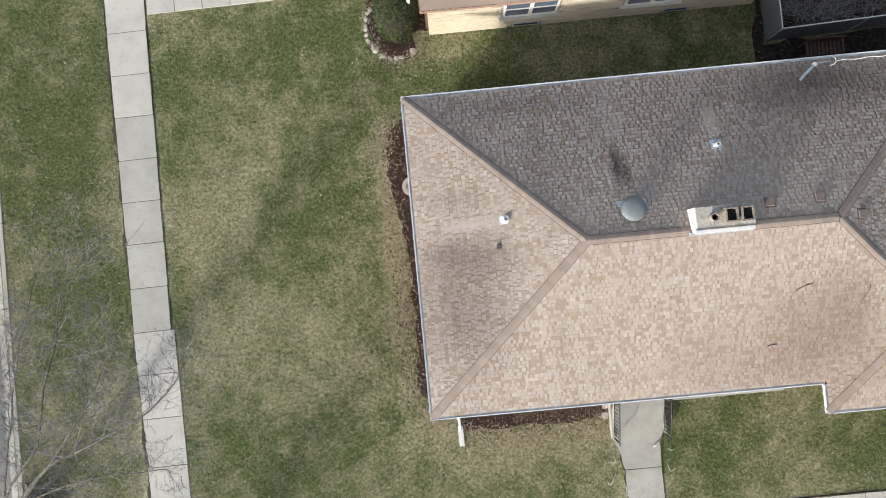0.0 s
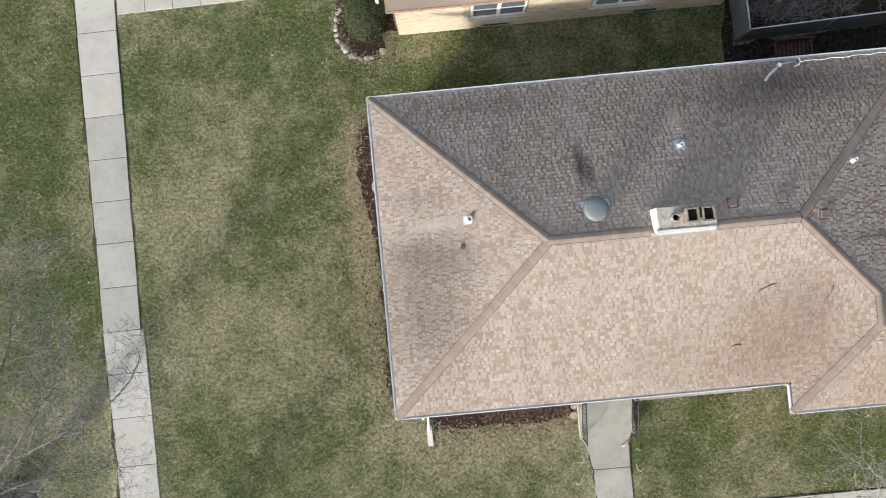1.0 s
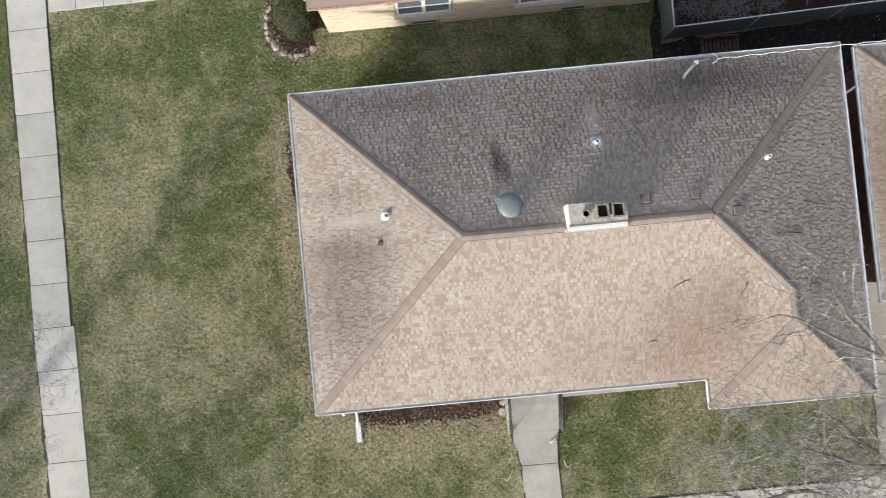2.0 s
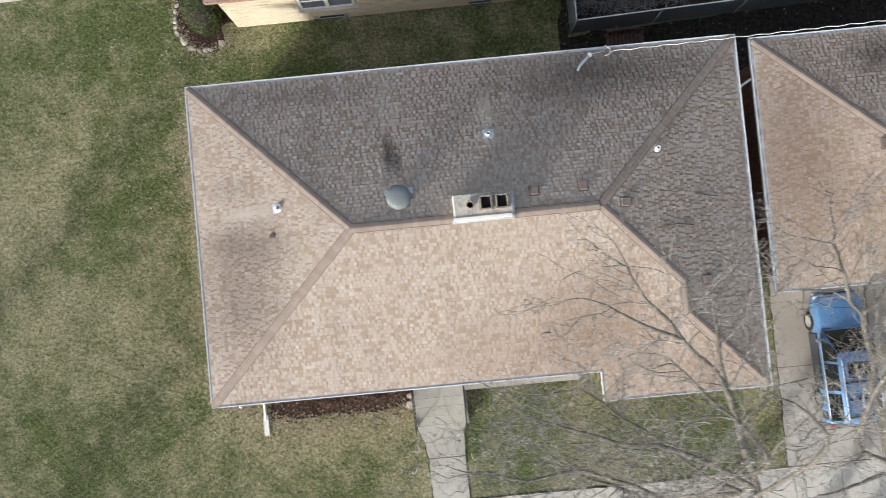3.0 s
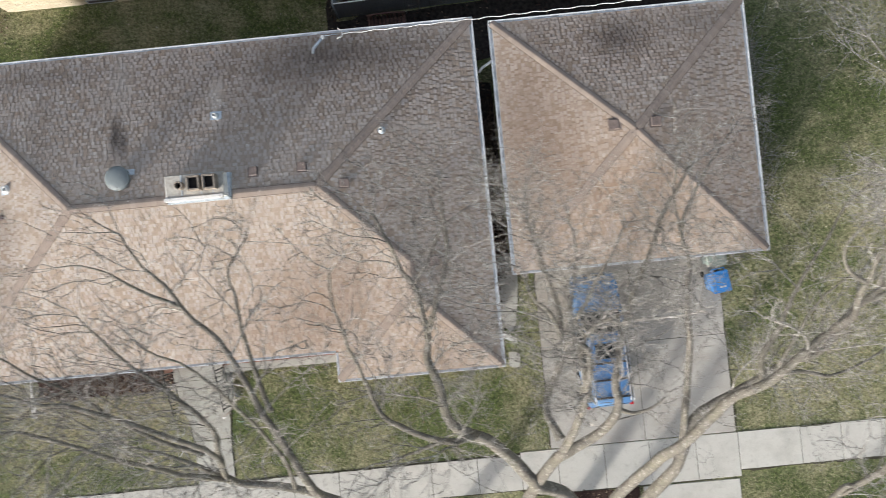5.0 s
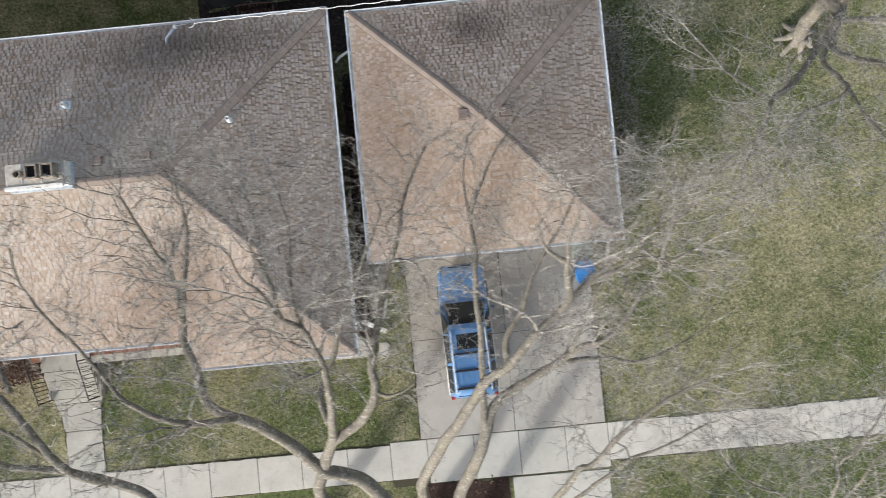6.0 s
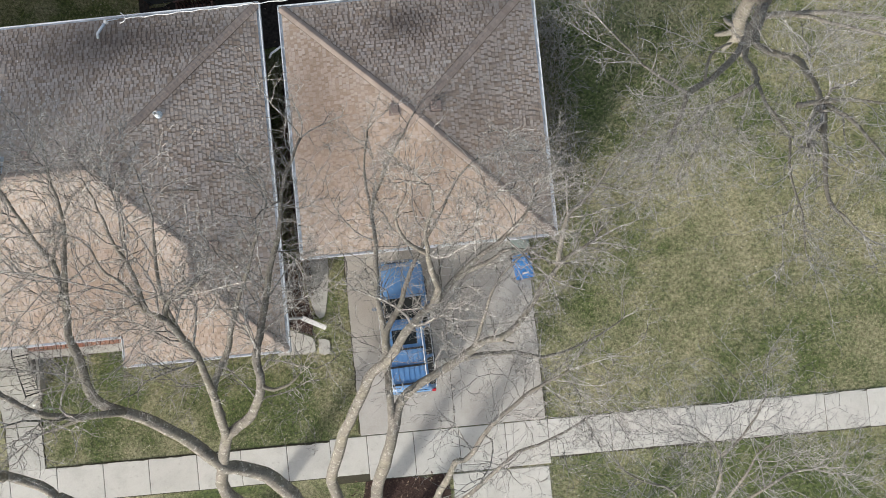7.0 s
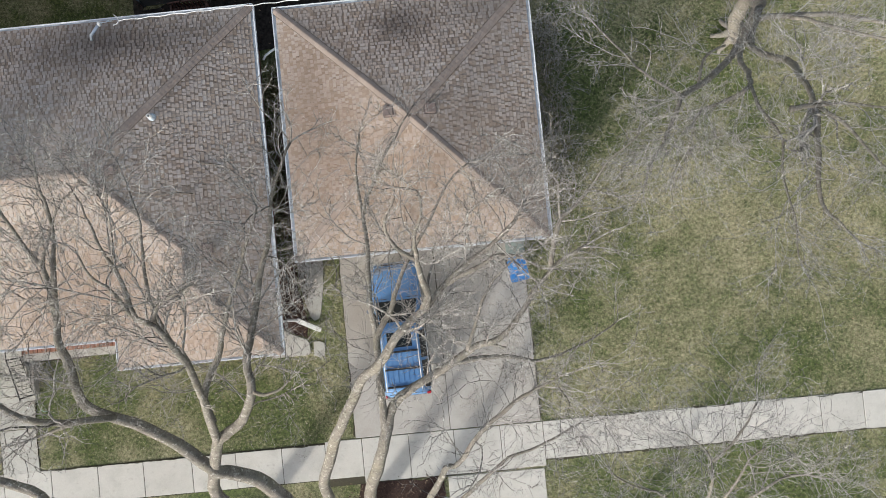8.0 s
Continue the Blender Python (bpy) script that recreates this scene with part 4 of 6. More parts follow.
vent_box(house, 2.55, 5.05, rise(2.55 - X0), (-1, 0), PITCH, 0.06)
vw = vent_pipe(house, 2.80, 5.85, rise(2.80 - X0), 0.075, 0.14, M_WHITE)
bm = boxes((-0.20, -0.15, 0.014, 0.06, 0.12, 0.024))
bmesh.ops.transform(bm, matrix=Matrix.Translation((2.80, 5.85, rise(2.80 - X0))) @ pose(0, 0, 0, 0, -math.degrees(math.atan(PITCH))), verts=bm.verts)
part("flashing", bm, M_GALV, vw)
vp = vent_pipe(house, 9.18, 7.45, rise(Y1 - 7.45), 0.06, 0.24, M_GALV)
bm = boxes((-0.17, -0.12, 0.014, 0.17, 0.16, 0.024))
bmesh.ops.transform(bm, matrix=Matrix.Translation((9.18, 7.45, rise(Y1 - 7.45))) @ pose(0, 0, 0, -math.degrees(math.atan(PITCH))), verts=bm.verts)
part("flashing", bm, M_GALV, vp)
vent_pipe(house, 14.07, 6.52, rise(X1 - 14.07), 0.06, 0.24, M_GALV)

# cable mast by the north eave
mast = tube("cable_mast", [(12.15, 9.25, 3.2), (12.2, 9.35, 3.32), (12.5, 9.62, 3.42)], 0.045, M_GALV, house, "short metal conduit mast for the service cable", 10)
part("clamp", lathe([(0.06, 0), (0.075, 0.05), (0.05, 0.12), (0, 0.13)], (12.52, 9.64, 3.36), 12), M_WHITE, mast)
tube("bracket", [(12.55, 9.66, 3.44), (12.95, 9.68, 3.46)], 0.012, M_GALV, mast)
tube("hook", [(13.0, 9.86, 3.45), (13.12, 9.76, 3.46), (13.14, 9.66, 3.46), (13.08, 9.58, 3.45), (12.96, 9.55, 3.45)], 0.016, M_CABLE, mast)

cable = []
for k in range(140):
    s = k / 139
    x = 13.12 + s * 28.0
    y = 9.67 + (x - 13.12) * 0.012
    z = 3.46 + 0.04 * (x - 13.12) - 0.30 * math.sin(math.pi * s)
    cable.append((x, y + 0.018 * math.sin(x * 9), z + 0.015 * math.cos(x * 9)))
tagged(tube("service_cable", cable, 0.014, M_CABLE, None, sides=6), "twisted white service cable strung over the roof edge", "cable")

# ---------------------------------------------------------------- garage
garage = thing("garage", "square hip-roofed garage with tan shingles and white gutters", "garage")
GX0, GX1, GY0, GY1, GZ = 17.76, 25.50, 1.98, 9.74, 2.75
GP = 0.262
GH = (GY1 - GY0) / 2
GA = (GX0 + GX1) / 2, (GY0 + GY1) / 2
GSLOPES = [([(GX0, GY1), (GX1, GY1), GA], (0, 1)), ([(GX0, GY0), (GX0, GY1), GA], (-1, 0)), ([(GX0, GY0), (GX1, GY0), GA], (0, -1)), ([(GX1, GY0), (GX1, GY1), GA], (1, 0))]
groof = deck(garage, GSLOPES, GZ, GP, "roof")
tagged(groof, "tan shingle pyramid roof, algae on the north, painted shade north and west")
for b in ((18.15, 2.4, 0, 18.35, 9.35, GZ - 0.02), (24.9, 2.4, 0, 25.1, 9.35, GZ - 0.02), (18.35, 9.15, 0, 24.9, 9.35, GZ - 0.02), (18.35, 2.4, 0, 18.8, 2.6, GZ - 0.02), (24.5, 2.4, 0, 24.9, 2.6, GZ - 0.02), (18.8, 2.4, 2.2, 24.5, 2.6, GZ - 0.02)):
    part("wall", boxes(b), M_RED_WALL, garage, "red brick outer wall")
door = part("garage_door", boxes((18.8, 2.46, 0.02, 24.5, 2.54, 2.2)), M_WHITE, garage, "white panelled garage door")
for k in range(4):
    for j in range(8):
        part("panel", boxes((18.85 + j * 0.705, 2.445, 0.08 + k * 0.53, 19.48 + j * 0.705, 2.46, 0.53 + k * 0.53), bevel=0.004), M_WHITE, door)
part("soffit", prism([(GX0, GY0), (GX1, GY0), (GX1, GY1), (GX0, GY1)], GZ - 0.19, GZ - 0.15), M_SOFFIT, garage)
for p, q, o in (((17.62, 9.87), (25.64, 9.87), (0, 1)), ((17.62, 1.87), (17.62, 9.87), (-1, 0)), ((17.62, 1.87), (25.64, 1.87), (0, -1)), ((25.64, 1.87), (25.64, 9.87), (1, 0))):
    gutter(garage, p, q, o, 2.745)
tube("downspout", [(17.2, 8.3, 2.6), (17.3, 8.42, 2.66), (17.66, 8.62, 2.68)], 0.04, M_WHITE, garage, "white gutter link pipe between the two eaves", 6)
for dx, dy, dn in ((-0.6, 0.22, (-1, 0)), (0.62, 0.2, (1, 0))):
    x, y = GA[0] + dx, GA[1] + dy
    vent_box(garage, x, y, GZ + GP * (GH - abs(dx)), dn, GP, 0.15)


def roof_pieces():
    """The shingles and the caps of both roofs."""
    caps(roof, (RW[0], RW[1], RZ), (RE[0], RE[1], RZ))
    for a, b in (((X0, Y0, EZ), (*RW, RZ)), ((X0, Y1, EZ), (*RW, RZ)), ((X1, Y1, EZ), (*RE, RZ)), ((WX, KY, rise(WING)), (*RE, RZ)),
                 ((X1, YB, EZ), (WX, WY, rise(WING))), ((XB, YB, EZ), (WX, WY, rise(WING))), ((WX, WY, rise(WING)), (WX, KY, rise(WING)))):
        caps(roof, a, b)
    for c in ((GX0, GY0), (GX0, GY1), (GX1, GY0), (GX1, GY1)):
        caps(groof, (*c, GZ), (*GA, GZ + GP * GH))
    shingle_roof(roof, SLOPES, EZ, PITCH, (7.2, 2.0, 9.8, 4.5))
    shingle_roof(groof, GSLOPES, GZ, GP, (18.2, 4.2, 20.6, 6.8))

# ---------------------------------------------------------------- neighbouring house to the north
nbr = thing("neighbour_house", "neighbouring house of blond brick with white windows", "house")
NX0, NX1, NY0, NY1, NZ = 1.07, 12.3, 12.74, 22.0, 3.05
part("wall", boxes((NX0 + 0.03, NY0 + 0.03, 0, NX1 - 0.03, NY0 + 0.25, NZ)), M_MORTAR, nbr, "blond brick south wall")
part("wall", boxes((NX0 + 0.03, NY0 + 0.25, 0, NX0 + 0.25, NY1, NZ)), M_BLOND_WALL, nbr, "blond brick west wall")
part("wall", boxes((NX1 - 0.25, NY0 + 0.25, 0, NX1 - 0.03, NY1, NZ)), M_BLOND_WALL, nbr, "blond brick east wall")
part("wall", boxes((NX0 + 0.25, NY1 - 0.2, 0, NX1 - 0.25, NY1, NZ)), M_BLOND_WALL, nbr, "blond brick north wall")
WINDOWS = ((3.55, 5.35, 1.15, 2.45), (7.6, 9.4, 1.15, 2.45))
VENTS = ((4.0, 4.86, 0.14, 0.34), (9.2, 10.0, 0.14, 0.34))
nroof = bmesh.new()
ex = 0.22
rv = [nroof.verts.new(v) for v in ((NX0 - ex, NY0 - ex, NZ), (NX1 + ex, NY0 - ex, NZ), (NX1 + ex, NY1 + ex, NZ), (NX0 - ex, NY1 + ex, NZ), (5.6, 17.3, NZ + 1.6), (7.8, 17.3, NZ + 1.6))]
for q in ((0, 1, 5, 4), (1, 2, 5), (2, 3, 4, 5), (3, 0, 4), (3, 2, 1, 0)):
    nroof.faces.new([rv[i] for i in q])
part("roof", nroof, M_SHINGLE_PIECE[1], nbr, "brown shingle roof")
part("fascia", boxes((NX0 - ex, NY0 - ex - 0.02, NZ - 0.16, NX1 + ex, NY0 - ex, NZ + 0.01), (NX0 - ex - 0.02, NY0 - ex, NZ - 0.16, NX0 - ex, NY1 + ex, NZ + 0.01)), M_WOOD_PINK, nbr)
part("porch_roof", boxes((0.35, 13.55, 2.55, 1.06, 15.4, 2.68), bevel=0.01), M_WOOD_PINK, nbr, "weathered pink-brown porch boards")
part("post", boxes((0.42, 13.6, 0, 0.52, 13.7, 2.55)), M_WHITE, nbr)
part("corner_pipe", boxes((0.98, 12.95, 0.1, 1.06, 13.05, 2.9)), M_WOOD_RED, nbr, "brown downpipe at the wall corner")
for x0, x1, z0, z1 in WINDOWS:
    w = part("window", boxes((x0, NY0 - 0.035, z0, x1, NY0 + 0.05, z0 + 0.07), (x0, NY0 - 0.035, z1 - 0.07, x1, NY0 + 0.05, z1), (x0, NY0 - 0.035, z0, x0 + 0.07, NY0 + 0.05, z1),
                              (x1 - 0.07, NY0 - 0.035, z0, x1, NY0 + 0.05, z1), ((x0 + x1) / 2 - 0.06, NY0 - 0.04, z0, (x0 + x1) / 2 + 0.06, NY0 + 0.05, z1)), M_WHITE, nbr, "white double sash window")
    part("sill", boxes((x0 - 0.12, NY0 - 0.13, z0 - 0.11, x1 + 0.12, NY0 + 0.02, z0 - 0.005), bevel=0.01), M_CONCRETE_NEW, w)
    mid = (x0 + x1) / 2
    for a, b in ((x0 + 0.07, mid - 0.06), (mid + 0.06, x1 - 0.07)):
        for c, d in ((z0 + 0.07, (z0 + z1) / 2 - 0.025), ((z0 + z1) / 2 + 0.025, z1 - 0.07)):
            part("pane", boxes((a, NY0 + 0.0, c, b, NY0 + 0.012, d)), M_GLASS, w)
        part("sash_bar", boxes((a, NY0 - 0.02, (z0 + z1) / 2 - 0.025, b, NY0 + 0.02, (z0 + z1) / 2 + 0.025)), M_WHITE, w)
for x0, x1, z0, z1 in VENTS:
    g = part("basement_vent", boxes((x0, NY0 - 0.02, z0 - 0.04, x1, NY0 + 0.0, z0), (x0, NY0 - 0.02, z1, x1, NY0, z1 + 0.04), (x0 - 0.04, NY0 - 0.02, z0 - 0.04, x0, NY0, z1 + 0.04), (x1, NY0 - 0.02, z0 - 0.04, x1 + 0.04, NY0, z1 + 0.04)), M_GALV, nbr)
    part("grille", boxes((x0, NY0 - 0.006, z0, x1, NY0 + 0.002, z1)), M_IRON, g)


def brick_courses(x0, x1, y, z1, holes, parent, long=0.30, high=0.075):
    """Running-bond brickwork on a wall that looks south."""
    verts, faces = [], []
    shared = []
    count = 0
    for k in range(int(z1 / high)):
        z = 0.004 + k * high
        x = x0 - (long / 2 if k % 2 else 0)
        while x < x1:
            a, b = max(x, x0), min(x + long - 0.008, x1)
            x += long
            if b - a < 0.05 or any(h[0] - 0.02 < b and a < h[1] + 0.02 and h[2] - 0.1 < z + high and z < h[3] + 0.02 for h in holes):
                continue
            dy = rnd(-0.006, 0.004)
            if b - a > long - 0.009 and count < 300:
                if not shared:
                    bm = boxes((0, 0, 0, long - 0.008, 0.034, high - 0.008), bevel=0.003)
                    shared.append(bpy.data.meshes.new("brick"))
                    bm.to_mesh(shared[0])
                    bm.free()
                    shared[0].materials.append(M_BLOND)
                ob = new("brick", shared[0])
                ob.parent = parent
                ob.matrix_basis = pose(a, y + dy, z)
                count += 1
                continue
            vs = [(a, y + 0.03, z), (b, y + 0.03, z), (a, y + dy, z), (b, y + dy, z), (a, y + dy, z + high - 0.008), (b, y + dy, z + high - 0.008), (a, y + 0.03, z + high - 0.008), (b, y + 0.03, z + high - 0.008)]
            o = len(verts)
            verts += vs
            faces += [tuple(o + i for i in f) for f in ((2, 3, 5, 4), (4, 5, 7, 6), (0, 2, 4, 6), (1, 7, 5, 3), (0, 1, 3, 2))]
    ob = mesh_ob("brickwork", verts, faces, M_BLOND_JOINED, parent)
    ob["kind"] = "stuff"


m = Mat("blond_brickwork", 0.92)
c = m.ramp(m.island(), [(0.0, (0.32, 0.27, 0.19)), (0.06, (0.54, 0.48, 0.36)), (0.4, (0.60, 0.545, 0.43)), (0.7, (0.57, 0.51, 0.395)), (1.0, (0.66, 0.61, 0.50))])
m.color(m.mix(m.step(m.noise(9, 4, 0.7), 0.5, 0.85), c, (0.42, 0.36, 0.26)))
M_BLOND_JOINED = m.m
brick_courses(NX0, NX1, NY0, NZ, WINDOWS + VENTS, nbr)

# ---------------------------------------------------------------- fence, bench, shrub, stones
fence = thing("chain_link_fence", "chain-link fence with dark privacy slats and a pale top rail", "fence")
FZ = 1.4
FX, FY = 12.65, 11.38


def fence_run(p, q):
    p, q = Vector((*p, 0)), Vector((*q, 0))
    d = (q - p).normalized()
    L = (q - p).length
    side = Vector((-d.y, d.x, 0))
    tube("top_rail", [p + Vector((0, 0, FZ)), q + Vector((0, 0, FZ))], 0.022, M_GUTTER, fence)
    n = int(L / 2.4)
    for k in range(n + 1):
        a = p + d * (L * k / n)
        tube("post", [a, a + Vector((0, 0, FZ + 0.04))], 0.03, M_GALV, fence)
    s = 0.0
    if "slat" not in piece_meshes:
        bm = boxes((-0.046, -0.004, 0.03, 0.046, 0.004, FZ - 0.03))
        me = bpy.data.meshes.new("slat")
        bm.to_mesh(me)
        bm.free()
        me.materials.append(M_MESH)
        piece_meshes["slat"] = me
    f = Matrix((d, side, Vector((0, 0, 1)))).transposed().to_4x4()
    while s < L:
        ob = new("slat", piece_meshes["slat"])
        ob.parent = fence
        f.translation = p + d * s
        ob.matrix_basis = f @ pose(0, 0, 0, 0, 0, rnd(-6, 6))
        s += 0.097


fence_run((FX, FY), (FX - 0.05, 17.0))
fence_run((FX, FY), (27.0, FY + 0.45))

bench = thing("garden_bench", "red-brown slatted garden bench with an arched back", "bench")
for k in range(9):
    part("slat", boxes((13.80 + k * 0.135, 10.62, 0.42, 13.90 + k * 0.135, 11.06, 0.45), bevel=0.004), M_WOOD_RED, bench)
tube("back_rail", [(13.72 + 0.16 * k, 11.08, 0.82 + 0.10 * math.sin(math.pi * k / 8)) for k in range(9)], 0.03, M_WOOD_RED, bench)
for k in range(9):
    part("back_slat", boxes((13.82 + k * 0.135, 11.06, 0.45, 13.88 + k * 0.135, 11.09, 0.84 + 0.09 * math.sin(math.pi * (k + 0.6) / 9))), M_WOOD_RED, bench)
for x in (13.76, 14.98):
    for y in (10.66, 11.06):
        part("leg", boxes((x - 0.03, y - 0.03, 0, x + 0.03, y + 0.03, 0.62)), M_WOOD_RED, bench)
    part("armrest", boxes((x - 0.035, 10.58, 0.60, x + 0.035, 11.1, 0.635), bevel=0.006), M_WOOD_RED, bench)


def leaf_mass(name, centre, radii, count, size, material, parent):
    """A dense shell of small leaves round a rounded form."""
    verts, faces = [], []
    for _ in range(count):
        v = Vector((random.gauss(0, 1), random.gauss(0, 1), random.gauss(0, 1))).normalized()
        if v.z < -0.1:
            v.z = -v.z
        bulge = 1 + 0.10 * noise.noise(v * 2.2 + Vector(centre)) + 0.05 * noise.noise(v * 6)
        k = bulge * rnd(0.90, 1.02)
        p = Vector((centre[0] + v.x * radii[0] * k, centre[1] + v.y * radii[1] * k, centre[2] + v.z * radii[2] * k))
        a = Vector((rnd(-1, 1), rnd(-1, 1), rnd(-1, 1))).normalized()
        b = v.cross(a).normalized()
        s = size * rnd(0.6, 1.4)
        c = (v * 0.5 + a * 0.9).normalized()
        o = len(verts)
        verts += [p - b * s * 0.5, p + c * s, p + b * s * 0.5, p - c * s * 0.6]
        faces.append((o, o + 1, o + 2, o + 3))
    ob = mesh_ob(name, verts, faces, material, parent)
    ob["kind"] = "stuff"
    return ob


shrub = thing("clipped_shrub", "low clipped oval evergreen shrub in a stone-edged bed", "shrub", at=(0, 0, 0))
# solid dark core that fills the leaf shell
core = lathe([(0, 0.02), (0.75, 0.05), (0.86, 0.4), (0.70, 0.78), (0.35, 0.95), (0, 1.0)], (-0.02, 13.7, 0), 20, 0.85, 1.25)
part("dark_core", core, M_DIRT, shrub)
leaf_mass("foliage", (-0.02, 13.7, 0.1), (0.82, 1.2, 1.0), 9000, 0.035, M_HEDGE, shrub)

stone_mesh = []
for k in range(4):
    bm = bmesh.new()
    bmesh.ops.create_icosphere(bm, subdivisions=1, radius=1.0)
    for v in bm.verts:
        v.co = Vector((v.co.x * rnd(0.8, 1.2), v.co.y * rnd(0.6, 1.0), max(v.co.z, -0.2) * rnd(0.5, 0.8)))
        v.co.z = min(v.co.z, 0.42)
    me = bpy.data.meshes.new("edging_stone")
    bm.to_mesh(me)
    bm.free()
    me.materials.append(M_STONE)
    stone_mesh.append(me)
for k in range(17):
    w = -0.25 + k * 0.155
    x, y = -0.12 - 0.98 * math.sin(w + 0.1) * (1 if k < 30 else 1), 13.25 - 1.22 * math.cos(w)
    s = rnd(0.07, 0.13)
    ob = new("edging_stone", random.choice(stone_mesh))
    ob.matrix_world = pose(x + rnd(-0.06, 0.06), y + rnd(-0.05, 0.05), 0.03, 0, 0, rnd(0, 360)) @ Matrix.Diagonal((s, s * rnd(0.8, 1.1), s * 0.8, 1))
    tagged(ob, "rough pale edging stone beside the shrub bed", "stone", "edging stones")
for x, y, s in ((0.45, 12.22, 0.15), (5.85, -0.95, 0.16), (5.88, -0.65, 0.13)):
    ob = new("flat_stone", stone_mesh[1])
    ob.matrix_world = pose(x, y, 0.02, 0, 0, rnd(0, 360)) @ Matrix.Diagonal((s, s * 1.2, s * 0.6, 1))
    tagged(ob, "flat pale stone lying at the edge of the bed", "stone")

cover = thing("drain_cover", "round concrete drain cover set in the mulch", "drain cover")
part("ring", lathe([(0.34, -0.05), (0.34, 0.055), (0.32, 0.065), (0.21, 0.065), (0.20, 0.045)], (-0.02, 7.52, 0), 32), M_CONCRETE_OLD, cover)
part("lid", lathe([(0.20, 0.02), (0.20, 0.05), (0.17, 0.056), (0.0, 0.06)], (-0.02, 7.52, 0), 32), M_WOOD_PINK, cover)

# ---------------------------------------------------------------- car
car = thing("suv_car", "blue four-door estate car with roof rails and a dark sunroof", "car")


def loft(sections, material, name, parent, label="", close=True):
    """Skin over cross-sections, each a list of points of one length; ends capped."""
    n = len(sections[0])
    verts = [p for s in sections for p in s]
    faces = []
    for i in range(len(sections) - 1):
        for k in range(n if close else n - 1):
            j = (k + 1) % n
            faces.append((i * n + k, i * n + j, (i + 1) * n + j, (i + 1) * n + k))
    faces.append(tuple(reversed(range(n))))
    faces.append(tuple((len(sections) - 1) * n + k for k in range(n)))
    ob = mesh_ob(name, verts, faces, material, parent, label)
    bm = bmesh.new()
    bm.from_mesh(ob.data)
    bmesh.ops.recalc_face_normals(bm, faces=bm.faces)
    for f in bm.faces:
        f.smooth = len(f.verts) == 4
    bm.to_mesh(ob.data)
    bm.free()
    return ob


def body_section(y, hw, z0, z1, crown):
    half = [(hw * 0.90, z0), (hw * 0.99, z0 + 0.14), (hw, z0 + 0.34), (hw * 0.985, z1 - 0.16), (hw * 0.945, z1 - 0.04), (hw * 0.86, z1), (hw * 0.45, z1 + crown * 0.75), (0.0, z1 + crown)]
    return [(x, y, z) for x, z in half] + [(-x, y, z) for x, z in reversed(half[:-1])]


SEC = [(-2.24, 0.74, 0.42, 0.86, 0.0), (-2.20, 0.82, 0.34, 0.95, 0.0), (-2.0, 0.865, 0.28, 0.98, 0.0), (-1.2, 0.88, 0.24, 0.99, 0.0), (0.0, 0.88, 0.24, 0.98, 0.0), (0.85, 0.88, 0.24, 0.97, 0.01),
       (1.05, 0.875, 0.25, 0.965, 0.035), (1.5, 0.865, 0.28, 0.93, 0.04), (1.9, 0.84, 0.32, 0.87, 0.04), (2.08, 0.80, 0.34, 0.82, 0.03), (2.18, 0.73, 0.38, 0.72, 0.01), (2.22, 0.66, 0.42, 0.66, 0.0)]
body = loft([body_section(*s) for s in SEC], M_PAINT, "body", car, "faded blue painted body")


def ring(z, hw, y0, y1, r):
    return [(-hw, y0 + r, z), (-hw + r, y0, z), (hw - r, y0, z), (hw, y0 + r, z), (hw, y1 - r, z), (hw - r * 1.6, y1, z), (-hw + r * 1.6, y1, z), (-hw, y1 - r, z)]


cabin = loft([ring(0.96, 0.868, -2.16, 1.02, 0.10), ring(1.30, 0.765, -2.12, 0.60, 0.10), ring(1.58, 0.66, -2.05, 0.26, 0.12), ring(1.655, 0.60, -1.98, 0.18, 0.12), ring(1.685, 0.50, -1.85, 0.06, 0.12)], M_PAINT, "cabin", car)


def pane(name, pts, material=None):
    """A pane or panel a little proud of the cabin."""
    vs = [Vector(p) for p in pts]
    nrm = (vs[1] - vs[0]).cross(vs[2] - vs[0]).normalized()
    c = sum(vs, Vector()) / len(vs)
    if nrm.dot(c - Vector((0, -0.6, 1.0))) < 0:
        nrm = -nrm
        vs.reverse()
    n = len(vs)
    verts = [v + nrm * 0.012 for v in vs] + [v - nrm * 0.03 for v in vs]
    faces = [tuple(range(n)), tuple(reversed(range(n, 2 * n)))] + [(k, n + k, n + (k + 1) % n, (k + 1) % n) for k in range(n)]
    return mesh_ob(name, verts, faces, material or M_CAR_GLASS, cabin)


pane("windscreen", [(-0.72, 0.985, 0.99), (0.72, 0.985, 0.99), (0.60, 0.31, 1.545), (-0.60, 0.31, 1.545)])
pane("rear_window", [(-0.66, -2.155, 1.05), (0.66, -2.155, 1.05), (0.56, -2.07, 1.52), (-0.56, -2.07, 1.52)])
